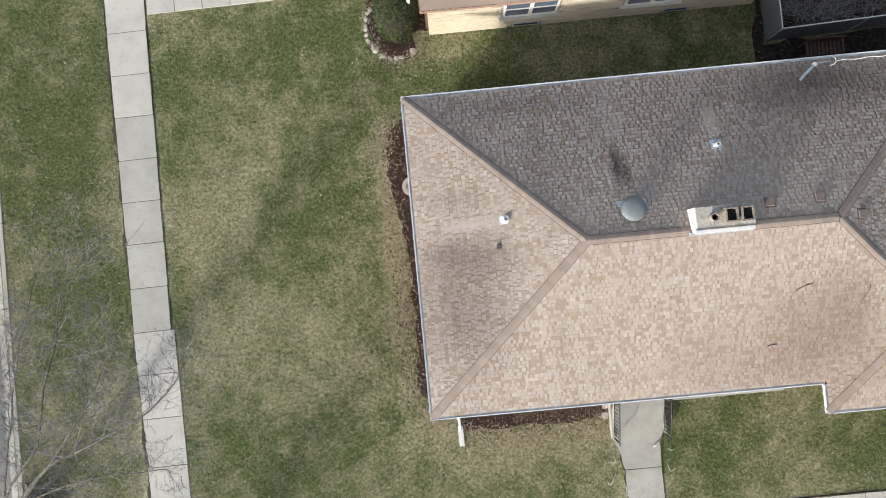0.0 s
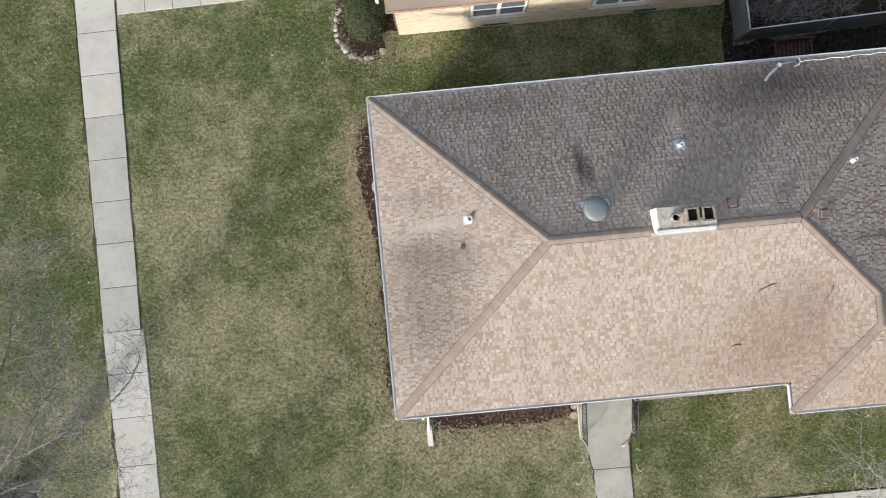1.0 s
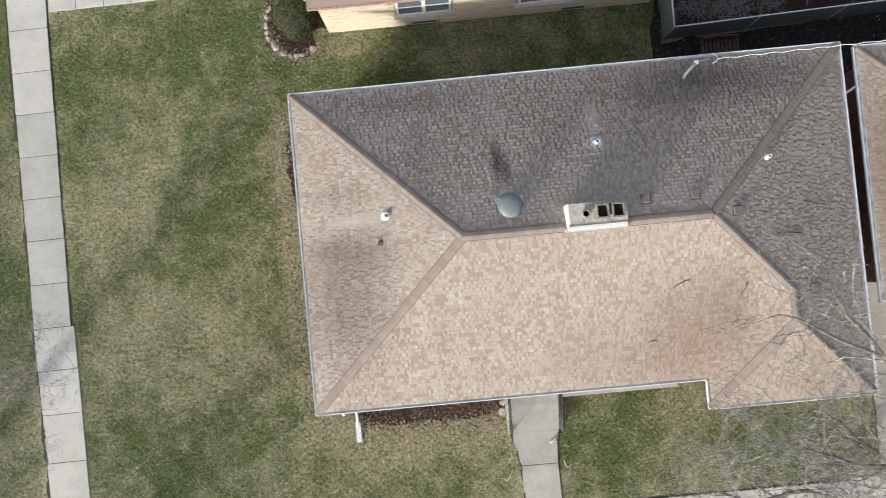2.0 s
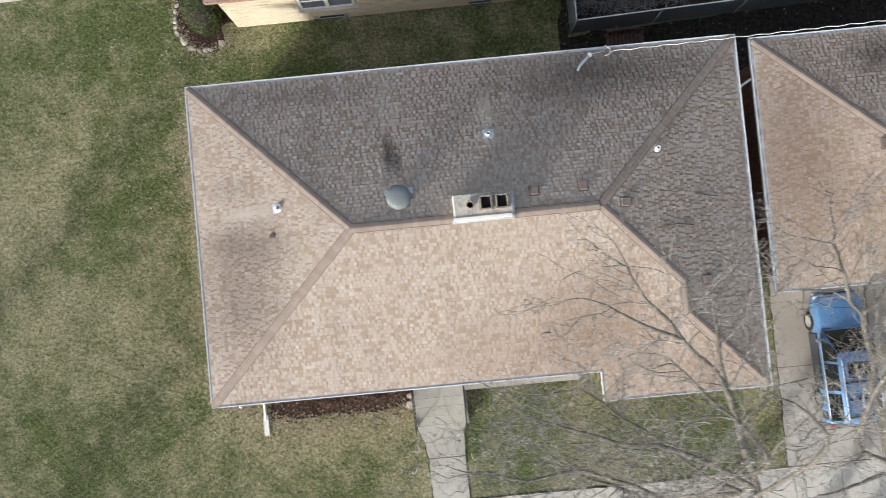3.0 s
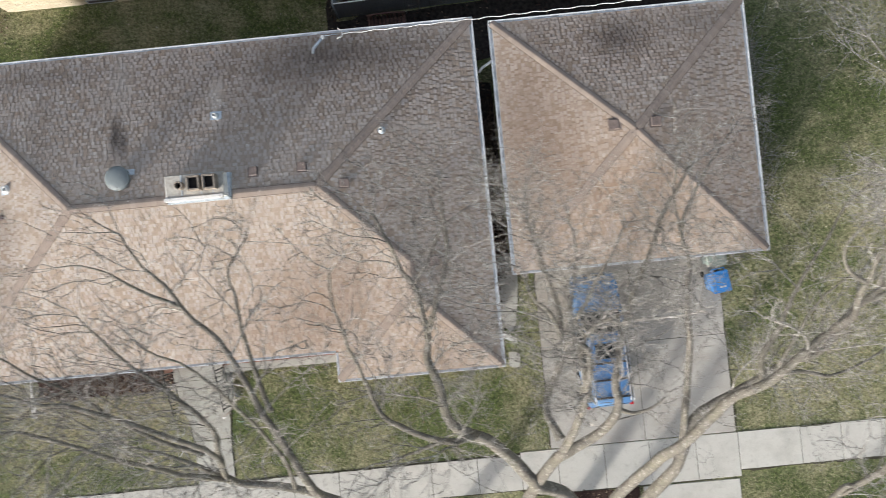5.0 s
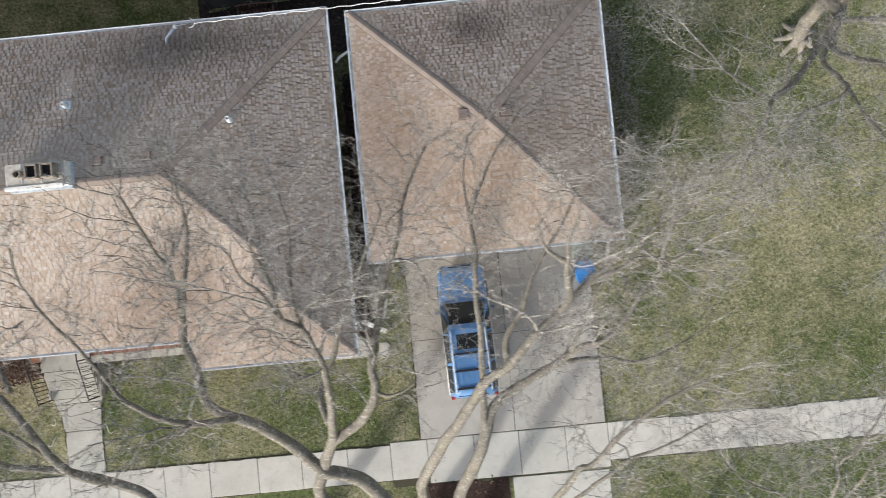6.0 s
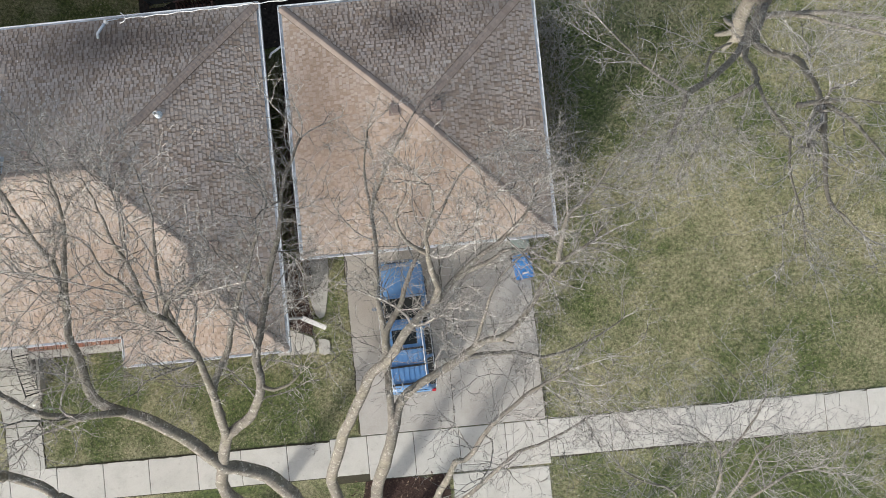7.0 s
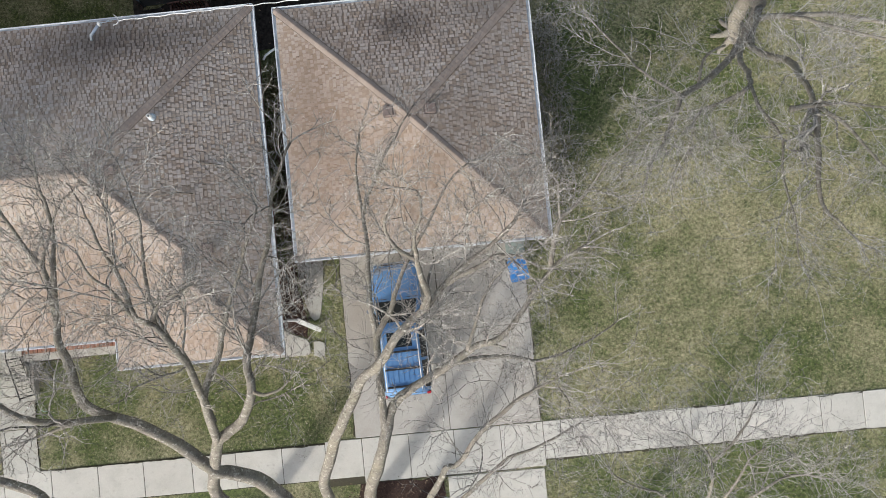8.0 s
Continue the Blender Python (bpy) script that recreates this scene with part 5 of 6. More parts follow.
for s in (-1, 1):
    for y0, y1, y0t, y1t in ((0.02, 0.80, 0.02, 0.36), (-0.98, -0.06, -0.95, -0.06), (-2.0, -1.08, -1.92, -1.05)):
        pane("side_window", [(s * 0.856, y0, 0.995), (s * 0.856, y1, 0.995), (s * 0.672, y1t, 1.54), (s * 0.672, y0t, 1.54)])
    tube("roof_rail", [(s * 0.60, -1.95, 1.66), (s * 0.605, -1.85, 1.715), (s * 0.605, 0.0, 1.715), (s * 0.60, 0.12, 1.67)], 0.02, M_CLEAR_LAMP, cabin, "silver roof rail")
    tube("rain_trim", [(s * 0.875, 1.0, 0.98), (s * 0.870, -2.1, 0.985)], 0.02, M_CLEAR_LAMP, body)
    mirror = part("mirror", boxes((s * 0.98 - 0.09, 0.66, 0.98, s * 0.98 + 0.09, 0.78, 1.12), bevel=0.03), M_CAR_LOW, car)
    part("headlamp", boxes((s * 0.66 - 0.13, 2.02, 0.62, s * 0.66 + 0.13, 2.17, 0.76), bevel=0.03), M_CLEAR_LAMP, car)
    part("tail_lamp", boxes((s * 0.77 - 0.07, -2.245, 0.72, s * 0.77 + 0.07, -2.16, 1.0), bevel=0.02), M_RED_LAMP, car, "red tail lamp")
pane("sunroof", [(-0.42, -0.02, 1.684), (0.42, -0.02, 1.684), (0.42, -0.52, 1.69), (-0.42, -0.52, 1.69)])
for y in (-0.66, -1.22, -1.80):
    part("crossbar", boxes((-0.60, y - 0.032, 1.70, 0.60, y + 0.032, 1.735), bevel=0.008), M_IRON, cabin)
for k in range(5):
    x = -0.36 + k * 0.18
    part("roof_rib", boxes((x - 0.022, -1.82, 1.675, x + 0.022, -0.66, 1.70), bevel=0.008), M_PAINT, cabin)
part("bonnet_line", boxes((-0.78, 1.06, 0.965, 0.78, 1.075, 0.992)), M_IRON, body)
part("front_bumper", boxes((-0.80, 2.05, 0.34, 0.80, 2.28, 0.58), bevel=0.07), M_CAR_LOW, car, "grey-blue bumper")
part("rear_bumper", boxes((-0.80, -2.31, 0.36, 0.80, -2.1, 0.60), bevel=0.07), M_CAR_LOW, car, "grey-blue bumper")
part("nose_panel", boxes((-0.70, 1.80, 0.60, 0.70, 2.14, 0.862), bevel=0.05), M_CAR_LOW, car, "dark nose ahead of the bonnet")
part("grille", boxes((-0.42, 2.16, 0.60, 0.42, 2.225, 0.72), bevel=0.01), M_IRON, car)
for s in (-1, 1):
    part("side_panel", boxes((s * 0.862 - 0.04, -0.98, 0.22, s * 0.862 + 0.04, 0.93, 0.80), bevel=0.02), M_CAR_SIDE, car, "dark panel along the side of the car")
    part("wing_panel", boxes((s * 0.855 - 0.04, -2.02, 0.45, s * 0.855 + 0.04, -1.74, 0.80), bevel=0.02), M_CAR_SIDE, car)
    for y in (1.30, -1.35):
        prof = [(0.20, -0.10), (0.30, -0.105), (0.335, -0.07), (0.335, 0.07), (0.30, 0.105), (0.20, 0.10), (0.20, -0.10)]
        bm = lathe(prof, (0, 0, 0), 28)
        turn = Matrix.Translation((s * 0.80, y, 0.335)) @ pose(0, 0, 0, 0, 90, 0)
        bmesh.ops.transform(bm, matrix=turn, verts=bm.verts)
        wheel = part("wheel", bm, M_RUBBER, car, "black tyre on a pale alloy rim", True)
        bm = lathe([(0, 0.07), (0.05, 0.085), (0.07, 0.06), (0.17, 0.075), (0.205, 0.10), (0.205, -0.10), (0, -0.10)], (0, 0, 0), 20)
        bmesh.ops.transform(bm, matrix=Matrix.Translation((s * 0.80, y, 0.335)) @ pose(0, 0, 0, 0, 90 * s, 0), verts=bm.verts)
        part("rim", bm, M_ALLOY, wheel)
car.matrix_world = pose(20.52, -0.62, 0.034, 0, 0, 1.5) @ Matrix.Diagonal((0.94, 0.985, 0.97, 1))


def cart(x, y, turn, material, label, marks):
    """A wheeled refuse cart with lid, handle and wheels."""
    c = thing("wheeled_bin", label, "bin", "refuse bins by the garage")
    secs = [[(sx * (0.22 + 0.075 * k), sy * (0.24 + 0.09 * k), 0.06 + 0.92 * k) for sx, sy in ((-1, -1), (1, -1), (1, 1), (-1, 1))] for k in (0, 0.5, 1)]
    loft(secs, material, "bin_body", c)
    lid = part("lid", boxes((-0.31, -0.38, 0.985, 0.31, 0.34, 1.04), bevel=0.025), material, c)
    part("lid_rib", boxes((-0.24, -0.30, 1.04, 0.24, 0.22, 1.06), bevel=0.012), material, lid)
    if marks:
        part("label_bar", boxes((-0.08, -0.22, 1.061, 0.14, -0.17, 1.063)), M_WHITE, lid, "small white marking")
    tube("handle", [(-0.22, 0.34, 0.96), (-0.22, 0.42, 1.0), (0.22, 0.42, 1.0), (0.22, 0.34, 0.96)], 0.016, material, c)
    for s in (-1, 1):
        bm = lathe([(0, -0.025), (0.11, -0.025), (0.125, 0), (0.11, 0.025), (0, 0.025)], (0, 0, 0), 16)
        bmesh.ops.transform(bm, matrix=Matrix.Translation((s * 0.25, 0.27, 0.125)) @ pose(0, 0, 0, 0, 90, 0), verts=bm.verts)
        part("wheel", bm, M_RUBBER, c)
    c.matrix_world = pose(x, y, 0.034, 0, 0, turn)


cart(24.62, 0.98, 8, M_BIN_BLUE, "blue wheeled recycling bin on the drive", True)
cart(24.58, 1.86, 3, M_BIN_GREEN, "grey-green wheeled refuse bin by the garage door", False)

# ---------------------------------------------------------------- small loose things
stick = tube("bent_stick", [(6.02, -2.95, 0.05), (5.86, -3.24, 0.06), (5.80, -3.32, 0.06), (5.73, -3.30, 0.06), (5.74, -3.22, 0.05)], 0.014, M_CABLE)
tagged(stick, "pale bent garden stake lying on the lawn", "stake")
tagged(tube("hose_piece", [(7.86, -2.26, 0.06), (7.98, -2.34, 0.07), (8.10, -2.32, 0.06)], 0.013, M_HOSE), "short pale green hose piece lying on the lawn", "hose")
for pts in ([(7.80, -2.78, 0.06), (7.84, -2.98, 0.07), (7.92, -3.05, 0.07), (8.02, -2.99, 0.06)], [(6.00, -2.36, 0.06), (6.04, -2.52, 0.07), (5.99, -2.60, 0.07), (5.90, -2.56, 0.06)]):
    tagged(tube("bent_wire", pts, 0.011, M_CABLE), "pale bent wire hook lying on the lawn", "wire")
for pts in ([(7.42, -2.12, 0.06), (7.62, -1.96, 0.07), (7.82, -1.82, 0.08)], [(7.55, -2.0, 0.06), (7.70, -2.02, 0.08)]):
    tagged(tube("garden_stake", pts, 0.02, M_CLAY), "pinkish stake lying by the steps", "stake")
tagged(part("scrap", prism([(7.40, -2.2), (7.50, -2.14), (7.46, -2.08), (7.36, -2.13)], 0.032, 0.06), M_WHITE), "white scrap lying on the front walk", "litter")
for pts in ([(10.95, 2.95), (11.2, 3.08), (11.45, 3.15)], [(12.9, 2.5), (13.1, 2.75), (13.15, 2.95)], [(10.2, 1.35), (10.35, 1.42), (10.5, 1.38)], [(14.0, 4.2), (14.5, 4.26), (15.0, 4.2)], [(15.2, 5.1), (15.9, 5.0)]):
    z = [max(rise(min(y - Y0, X1 - x)), EZ) + 0.03 for x, y in pts]
    tagged(tube("fallen_twig", [(x, y, zz) for (x, y), zz in zip(pts, z)], 0.012, M_BARK_DARK, None, sides=5), "small dead twig lying on the shingles", "twig", "twigs on the roof")


def dead_stems(name, label, x0, y0, x1, y1, count, high, material=None):
    """A tangle of leafless stems."""
    verts, faces = [], []
    for _ in range(count):
        p = Vector((rnd(x0, x1), rnd(y0, y1), 0.0))
        d = Vector((rnd(-0.7, 0.7), rnd(-0.7, 0.7), 1)).normalized()
        pts = [p]
        for _ in range(4):
            d = (d + Vector((rnd(-0.5, 0.5), rnd(-0.5, 0.5), rnd(-0.35, 0.1)))).normalized()
            pts.append(pts[-1] + d * high * rnd(0.15, 0.32))
        tube_rings(pts, [0.009, 0.008, 0.006, 0.005, 0.003], 3, verts, faces)
        for q in pts[1:4]:
            e = (d + Vector((rnd(-1, 1), rnd(-1, 1), rnd(-0.2, 0.6)))).normalized()
            tube_rings([q, q + e * high * 0.2, q + e * high * 0.33], [0.005, 0.004, 0.002], 3, verts, faces)
    ob = mesh_ob(name, verts, faces, material or M_TWIG_BROWN)
    tagged(ob, label, "shrub", kind="stuff")


dead_stems("dead_stems", "tangle of leafless brown stems in the front bed", 2.6, -0.75, 5.6, -0.1, 260, 0.55)
dead_stems("dead_stems", "tangle of leafless brown stems in the front bed", -0.55, 8.3, -0.15, 8.9, 40, 0.3)
dead_stems("bare_shrubs", "grey-brown leafless shrubs behind the fence", 12.9, 11.9, 16.6, 15.0, 900, 1.1, M_TWIG)
dead_stems("bare_shrubs", "grey-brown leafless shrubs behind the fence", 17.6, 12.3, 26.0, 15.0, 900, 0.9, M_TWIG)
dead_stems("bare_shrubs", "leafless red-brown stems growing in the narrow gap", 17.1, 2.2, 17.6, 7.2, 260, 1.5)
dead_stems("bare_shrubs", "leafless stems beside the garage wall", 26.0, 3.5, 26.9, 9.5, 260, 1.3, M_TWIG)
dead_stems("bare_shrubs", "leafless brown stems at the house corner", 16.6, 0.3, 17.1, 1.9, 60, 0.7)

verts, faces = [], []
for _ in range(60):
    x, y = random.gauss(9.9, 0.7), 6.3 + abs(random.gauss(0, 0.9))
    z = rise(Y1 - y) + 0.035
    a, s = rnd(0, 6.28), rnd(0.012, 0.035)
    c, d = math.cos(a) * s, math.sin(a) * s
    o = len(verts)
    verts += [(x + c, y + d, z - d * PITCH), (x - d * 0.3, y + c * 0.3, z + 0.006), (x - c, y - d, z + d * PITCH), (x + d * 0.3, y - c * 0.3, z)]
    faces.append((o, o + 1, o + 2, o + 3))
tagged(mesh_ob("mortar_crumbs", verts, faces, M_WHITE), "pale mortar crumbs scattered on the north slope", "debris", kind="stuff")

# ---------------------------------------------------------------- trees


def smooth_line(pts, k=3):
    """A rounded line through pts."""
    p = [Vector(q) for q in pts]
    out = []
    for i in range(len(p) - 1):
        a, b, c, d = p[max(i - 1, 0)], p[i], p[i + 1], p[min(i + 2, len(p) - 1)]
        for j in range(k):
            t = j / k
            out.append(0.5 * (2 * b + (c - a) * t + (2 * a - 5 * b + 4 * c - d) * t * t + (3 * b - a - 3 * c + d) * t ** 3))
    out.append(p[-1])
    return out


class Tree:
    """A bare tree: limbs laid along given lines, and side branches, twigs and shoots grown from them."""

    def __init__(self, name, label, bark, twig, seed, density=1.0, reach=1.0, fine=1.0):
        self.top = thing(name, label, "tree", "bare street trees")
        self.bark, self.twig = bark, twig
        self.rng = random.Random(seed)
        self.density, self.reach, self.fine = density, reach, fine
        self.v, self.f = [], []

    def limb(self, pts, r0, r1, name="limb", grow=True, sides=9, sub=1.0, start=0.15, bark=None):
        line = smooth_line(pts)
        for i in range(1, len(line) - 1):
            line[i] = line[i] + Vector((noise.noise(line[i] * 1.7), noise.noise(line[i] * 1.7 + Vector((5, 0, 0))), noise.noise(line[i] * 1.7 + Vector((0, 7, 0))))) * 0.04 + noise.noise_vector(line[i] * 6.0) * 0.022
        n = len(line)
        rad = [(r0 + (r1 - r0) * (i / (n - 1)) ** 0.7) * (1 + 0.10 * noise.noise(line[i] * 2.3)) for i in range(n)]
        verts, faces = [], []
        tube_rings(line, rad, sides, verts, faces)
        mesh_ob(name, verts, faces, bark or self.bark, self.top, smooth=True)
        if grow:
            self.side_branches(line, rad, sub, start)

    def side_branches(self, line, rad, sub, start=0.15):
        R = self.rng
        length = sum((b - a).length for a, b in zip(line, line[1:]))
        count = int(length * 2.6 * self.density * sub)
        for _ in range(count):
            t = R.uniform(start, 1.0)
            i = min(int(t * (len(line) - 1)), len(line) - 2)
            p = line[i].lerp(line[i + 1], R.random())
            along = (line[i + 1] - line[i]).normalized()
            stout = R.random() < 0.22
            self.branch(p, along, R.uniform(1.2, 2.6) * self.reach * (1.15 - 0.4 * t) if stout else R.uniform(0.6, 2.2) * self.reach * (1.15 - 0.4 * t),
                        max(min(rad[i] * 0.45, R.uniform(0.014, 0.024) if stout else R.uniform(0.006, 0.013)), 0.006), 1)
        end = line[-1]
        for _ in range(3):
            self.branch(end, (line[-1] - line[-2]).normalized(), R.uniform(0.8, 1.6) * self.reach, max(rad[-1] * 0.7, 0.008), 1, 0.45)

    def branch(self, p, along, length, r, level, spread=1.0):
        R = self.rng
        away = Vector((R.gauss(0, 1), R.gauss(0, 1), R.gauss(0.2, 0.8)))
        away = (away - along * away.dot(along)).normalized()
        d = (along * R.uniform(0.35, 1.0) + away * R.uniform(0.5, 1.0) * spread).normalized()
        n = (0, 6, 4, 3, 1)[level]
        bend = (0, 0.26, 0.34, 0.40, 0.0)[level]
        pts = [p]
        for _ in range(n):
            d = (d + Vector((R.gauss(0, bend), R.gauss(0, bend), R.gauss(0.04, bend * 0.8)))).normalized()
            pts.append(pts[-1] + d * (length / n))
        tube_rings(pts, [r * (1 - 0.62 * i / n) for i in range(n + 1)], 5 if r > 0.014 else 3, self.v, self.f)
        if level == 4:
            return
        kids = max(2, int(length * (0, 4.4, 5.4, 4.0)[level] * self.fine))
        for _ in range(kids):
            t = R.uniform(0.15, 1.0)
            i = min(int(t * n), n - 1)
            q = pts[i].lerp(pts[i + 1], R.random())
            self.branch(q, (pts[i + 1] - pts[i]).normalized(), length * R.uniform(0.25, 0.6) * (1.2 - 0.5 * t), max(r * 0.56, 0.0030), level + 1)

    def done(self):
        ob = mesh_ob("crown", self.v, self.f, self.twig, self.top)
        ob["kind"] = "stuff"


# street tree west of the front door
t = Tree("bare_tree", "tall leafless street tree with mossy grey limbs over the front lawn", M_BARK, M_TWIG, 11, 0.85, 0.95, 1.0)
t.limb([(14.6, -7.2, -0.1), (14.55, -7.1, 0.5), (14.5, -6.9, 3.0), (14.4, -5.6, 6.0), (14.0, -4.1, 8.4), (13.5, -2.9, 9.9)], 0.34, 0.19, "trunk", False, 12)
t.limb([(13.85, -3.6, 9.2), (13.5, -3.0, 9.7), (13.09, -2.58, 9.8), (12.22, -1.88, 10.6), (11.71, -1.67, 11.0), (11.18, -1.41, 11.5), (11.55, -0.58, 13.2), (11.98, 0.21, 14.7), (11.69, 0.78, 15.2), (11.14, 1.34, 15.4), (10.62, 1.95, 15.5)], 0.14, 0.014, start=0.35, sub=1.4)
t.limb([(12.7, -2.2, 10.4), (12.81, -1.56, 12.0), (12.63, -0.83, 12.6), (12.31, 0.09, 13.1), (12.10, 0.82, 13.4), (11.82, 1.43, 13.6), (11.32, 2.04, 13.7), (11.03, 2.44, 13.7), (10.75, 2.76, 13.8), (10.49, 3.31, 13.9)], 0.10, 0.016, start=0.3)
t.limb([(11.32, 2.04, 13.7), (10.62, 2.38, 13.7), (10.13, 2.71, 13.7), (9.65, 2.89, 13.8)], 0.04, 0.012)
t.limb([(11.18, -1.41, 11.5), (10.71, -0.92, 12.0), (10.18, -0.57, 12.3), (9.57, -0.24, 12.6), (8.89, 0.40, 13.0)], 0.06, 0.012, sub=1.6)
t.limb([(12.39, 0.10, 12.9), (12.20, 0.86, 13.0), (12.06, 1.56, 13.1), (12.04, 2.24, 13.2), (12.01, 2.62, 13.3), (12.38, 3.11, 13.4)], 0.055, 0.014)
t.limb([(11.5, -0.7, 13.0), (11.8, -0.1, 14.6), (10.5, 0.8, 15.5), (9.9, 0.9, 15.4), (9.2, 1.2, 15.6), (8.5, 1.5, 15.8)], 0.06, 0.012, sub=2.6)
t.limb([(11.2, -1.3, 11.7), (10.9, -0.7, 13.4), (10.4, -0.1, 14.6), (9.3, 0.5, 15.0), (8.5, 0.5, 15.2), (7.8, 0.7, 15.3)], 0.06, 0.012, sub=2.6)
t.limb([(11.7, -0.2, 14.4), (11.1, 0.2, 14.8), (10.2, 1.0, 15.2), (9.7, 1.4, 15.5), (9.2, 1.8, 15.7)], 0.04, 0.012, sub=2.6)
t.limb([(12.2, -1.8, 10.8), (12.6, -0.6, 13.2), (12.6, 0.6, 15.4), (12.2, 1.2, 15.8), (11.6, 1.6, 16.0)], 0.05, 0.012, sub=1.3)
t.done()

# street tree between the front door and the drive
t = Tree("bare_tree", "large leafless street tree with long mossy limbs reaching over the roof", M_BARK, M_TWIG, 23, 1.25, 0.95, 1.25)
t.limb([(18.2, -7.5, -0.1), (18.2, -7.4, 0.5), (18.2, -7.1, 3.0), (18.25, -6.0, 5.6), (18.25, -4.9, 7.2), (18.2, -4.1, 8.1)], 0.31, 0.22, "trunk", False, 12)
t.limb([(18.2, -4.4, 7.8), (18.15, -3.58, 8.6), (17.72, -2.94, 9.2), (17.25, -2.58, 9.8), (17.05, -2.37, 10.1), (16.65, -1.75, 10.6), (16.32, -1.33, 11.1), (15.97, -0.98, 11.6), (15.50, -0.71, 11.8), (15.37, -0.38, 11.9), (15.28, 0.16, 12.0), (15.13, 0.69, 12.0), (15.18, 1.11, 12.1), (15.09, 1.58, 12.1), (15.02, 2.05, 12.2), (14.84, 2.32, 12.2), (14.66, 2.75, 12.4), (14.43, 3.36, 12.6)], 0.205, 0.022, start=0.38)
t.limb([(15.18, 1.11, 12.1), (15.43, 1.71, 12.5), (15.61, 2.19, 12.8), (15.69, 2.81, 13.0), (15.66, 3.37, 13.2), (15.67, 3.79, 13.3)], 0.065, 0.014)
t.limb([(15.9, -0.9, 11.7), (15.6, -0.8, 12.6), (15.3, -0.6, 13.2), (14.58, -0.32, 13.0), (14.31, -0.07, 13.0), (14.19, 0.21, 13.2), (14.11, 0.78, 13.8), (14.04, 1.19, 14.3), (14.03, 1.57, 14.8), (13.98, 2.00, 15.1), (14.01, 2.41, 15.3)], 0.075, 0.014)
t.limb([(15.27, -0.89, 12.0), (14.90, -0.99, 12.0), (14.47, -1.11, 12.0), (13.97, -1.19, 12.0)], 0.05, 0.014)
t.limb([(15.02, 2.05, 12.2), (15.26, 2.33, 12.4), (15.60, 2.90, 12.6), (16.14, 3.32, 12.8)], 0.04, 0.012)
t.limb([(18.2, -5.4, 6.6), (17.5, -4.4, 7.9), (16.85, -3.25, 9.2), (17.11, -2.41, 10.0), (17.48, -1.72, 10.8), (17.77, -1.50, 11.0), (18.06, -1.33, 11.2), (18.38, -0.99, 11.6), (18.54, -0.58, 11.9), (18.55, -0.05, 12.0), (18.67, 0.46, 12.0), (18.86, 1.06, 12.1), (19.00, 1.56, 12.2), (19.22, 2.05, 12.4), (19.36, 2.38, 12.6), (19.43, 2.73, 12.8), (19.64, 3.15, 13.0), (19.95, 3.62, 13.2)], 0.17, 0.02, start=0.38)
t.limb([(17.48, -1.72, 10.8), (17.67, -1.11, 11.7), (17.80, -0.53, 12.4), (17.84, 0.00, 13.0), (17.84, 0.40, 13.5), (17.72, 0.82, 14.0), (17.40, 0.98, 13.9), (17.29, 1.26, 14.1), (17.14, 1.49, 14.2), (16.94, 1.69, 14.3), (16.84, 2.00, 14.4)], 0.095, 0.016)
t.limb([(17.80, -0.53, 12.4), (17.81, 0.15, 13.0), (17.71, 0.55, 13.4), (17.70, 0.85, 13.9), (17.85, 1.11, 14.1), (18.12, 1.27, 14.2), (18.52, 1.41, 14.3)], 0.07, 0.014)
t.limb([(17.54, -1.26, 11.2), (17.35, -0.84, 11.0), (17.41, -0.43, 10.8), (17.67, 0.04, 10.8), (17.86, 0.50, 11.0), (18.12, 1.10, 11.2), (18.43, 1.73, 11.5), (18.70, 2.17, 11.8), (18.98, 2.71, 12.0)], 0.10, 0.018)
t.limb([(18.54, -0.58, 11.9), (18.82, -0.70, 12.0), (19.17, -0.61, 12.1), (19.36, -0.43, 12.2)], 0.05, 0.012)
t.limb([(17.40, 0.98, 13.9), (17.32, 1.56, 14.1), (17.11, 2.10, 14.3), (17.05, 2.45, 14.4), (16.93, 2.88, 14.5)], 0.045, 0.012)
t.limb([(17.71, 0.55, 13.4), (17.57, 1.26, 13.7), (17.66, 1.97, 14.0), (17.70, 2.40, 14.1), (17.61, 2.93, 14.2)], 0.045, 0.012)
t.done()

# street tree beside the drive
t = Tree("bare_tree", "large leafless street tree leaning over the drive and the parked car", M_BARK, M_TWIG, 37, 1.2, 0.95, 1.25)
t.limb([(20.0, -7.6, -0.1), (20.0, -7.5, 0.5), (19.85, -7.2, 3.0), (19.6, -6.2, 5.2), (19.7, -5.0, 6.2)], 0.32, 0.24, "trunk", False, 12)
t.limb([(19.6, -6.2, 5.2), (19.1, -4.8, 6.9), (19.01, -3.47, 8.3), (19.56, -2.34, 9.8), (19.97, -1.60, 11.0), (20.42, -0.90, 11.7), (20.75, -0.47, 12.3), (21.05, -0.25, 12.7), (21.39, 0.21, 13.2), (21.70, 0.48, 13.3), (21.97, 0.69, 13.4), (22.32, 1.02, 13.5), (22.71, 1.35, 13.7), (23.18, 1.61, 13.9), (23.48, 1.91, 14.1), (23.67, 2.20, 14.2)], 0.165, 0.02, start=0.4)
t.limb([(21.93, 0.67, 13.4), (22.02, 0.92, 13.9), (21.95, 1.30, 14.3), (21.94, 1.45, 14.5), (21.93, 1.74, 14.8), (22.07, 2.04, 15.0), (22.05, 2.39, 15.2)], 0.075, 0.014)
t.limb([(22.32, 1.02, 13.5), (22.89, 1.28, 13.7), (23.16, 1.42, 13.8), (23.46, 1.36, 13.9), (23.83, 1.12, 14.0)], 0.05, 0.012)
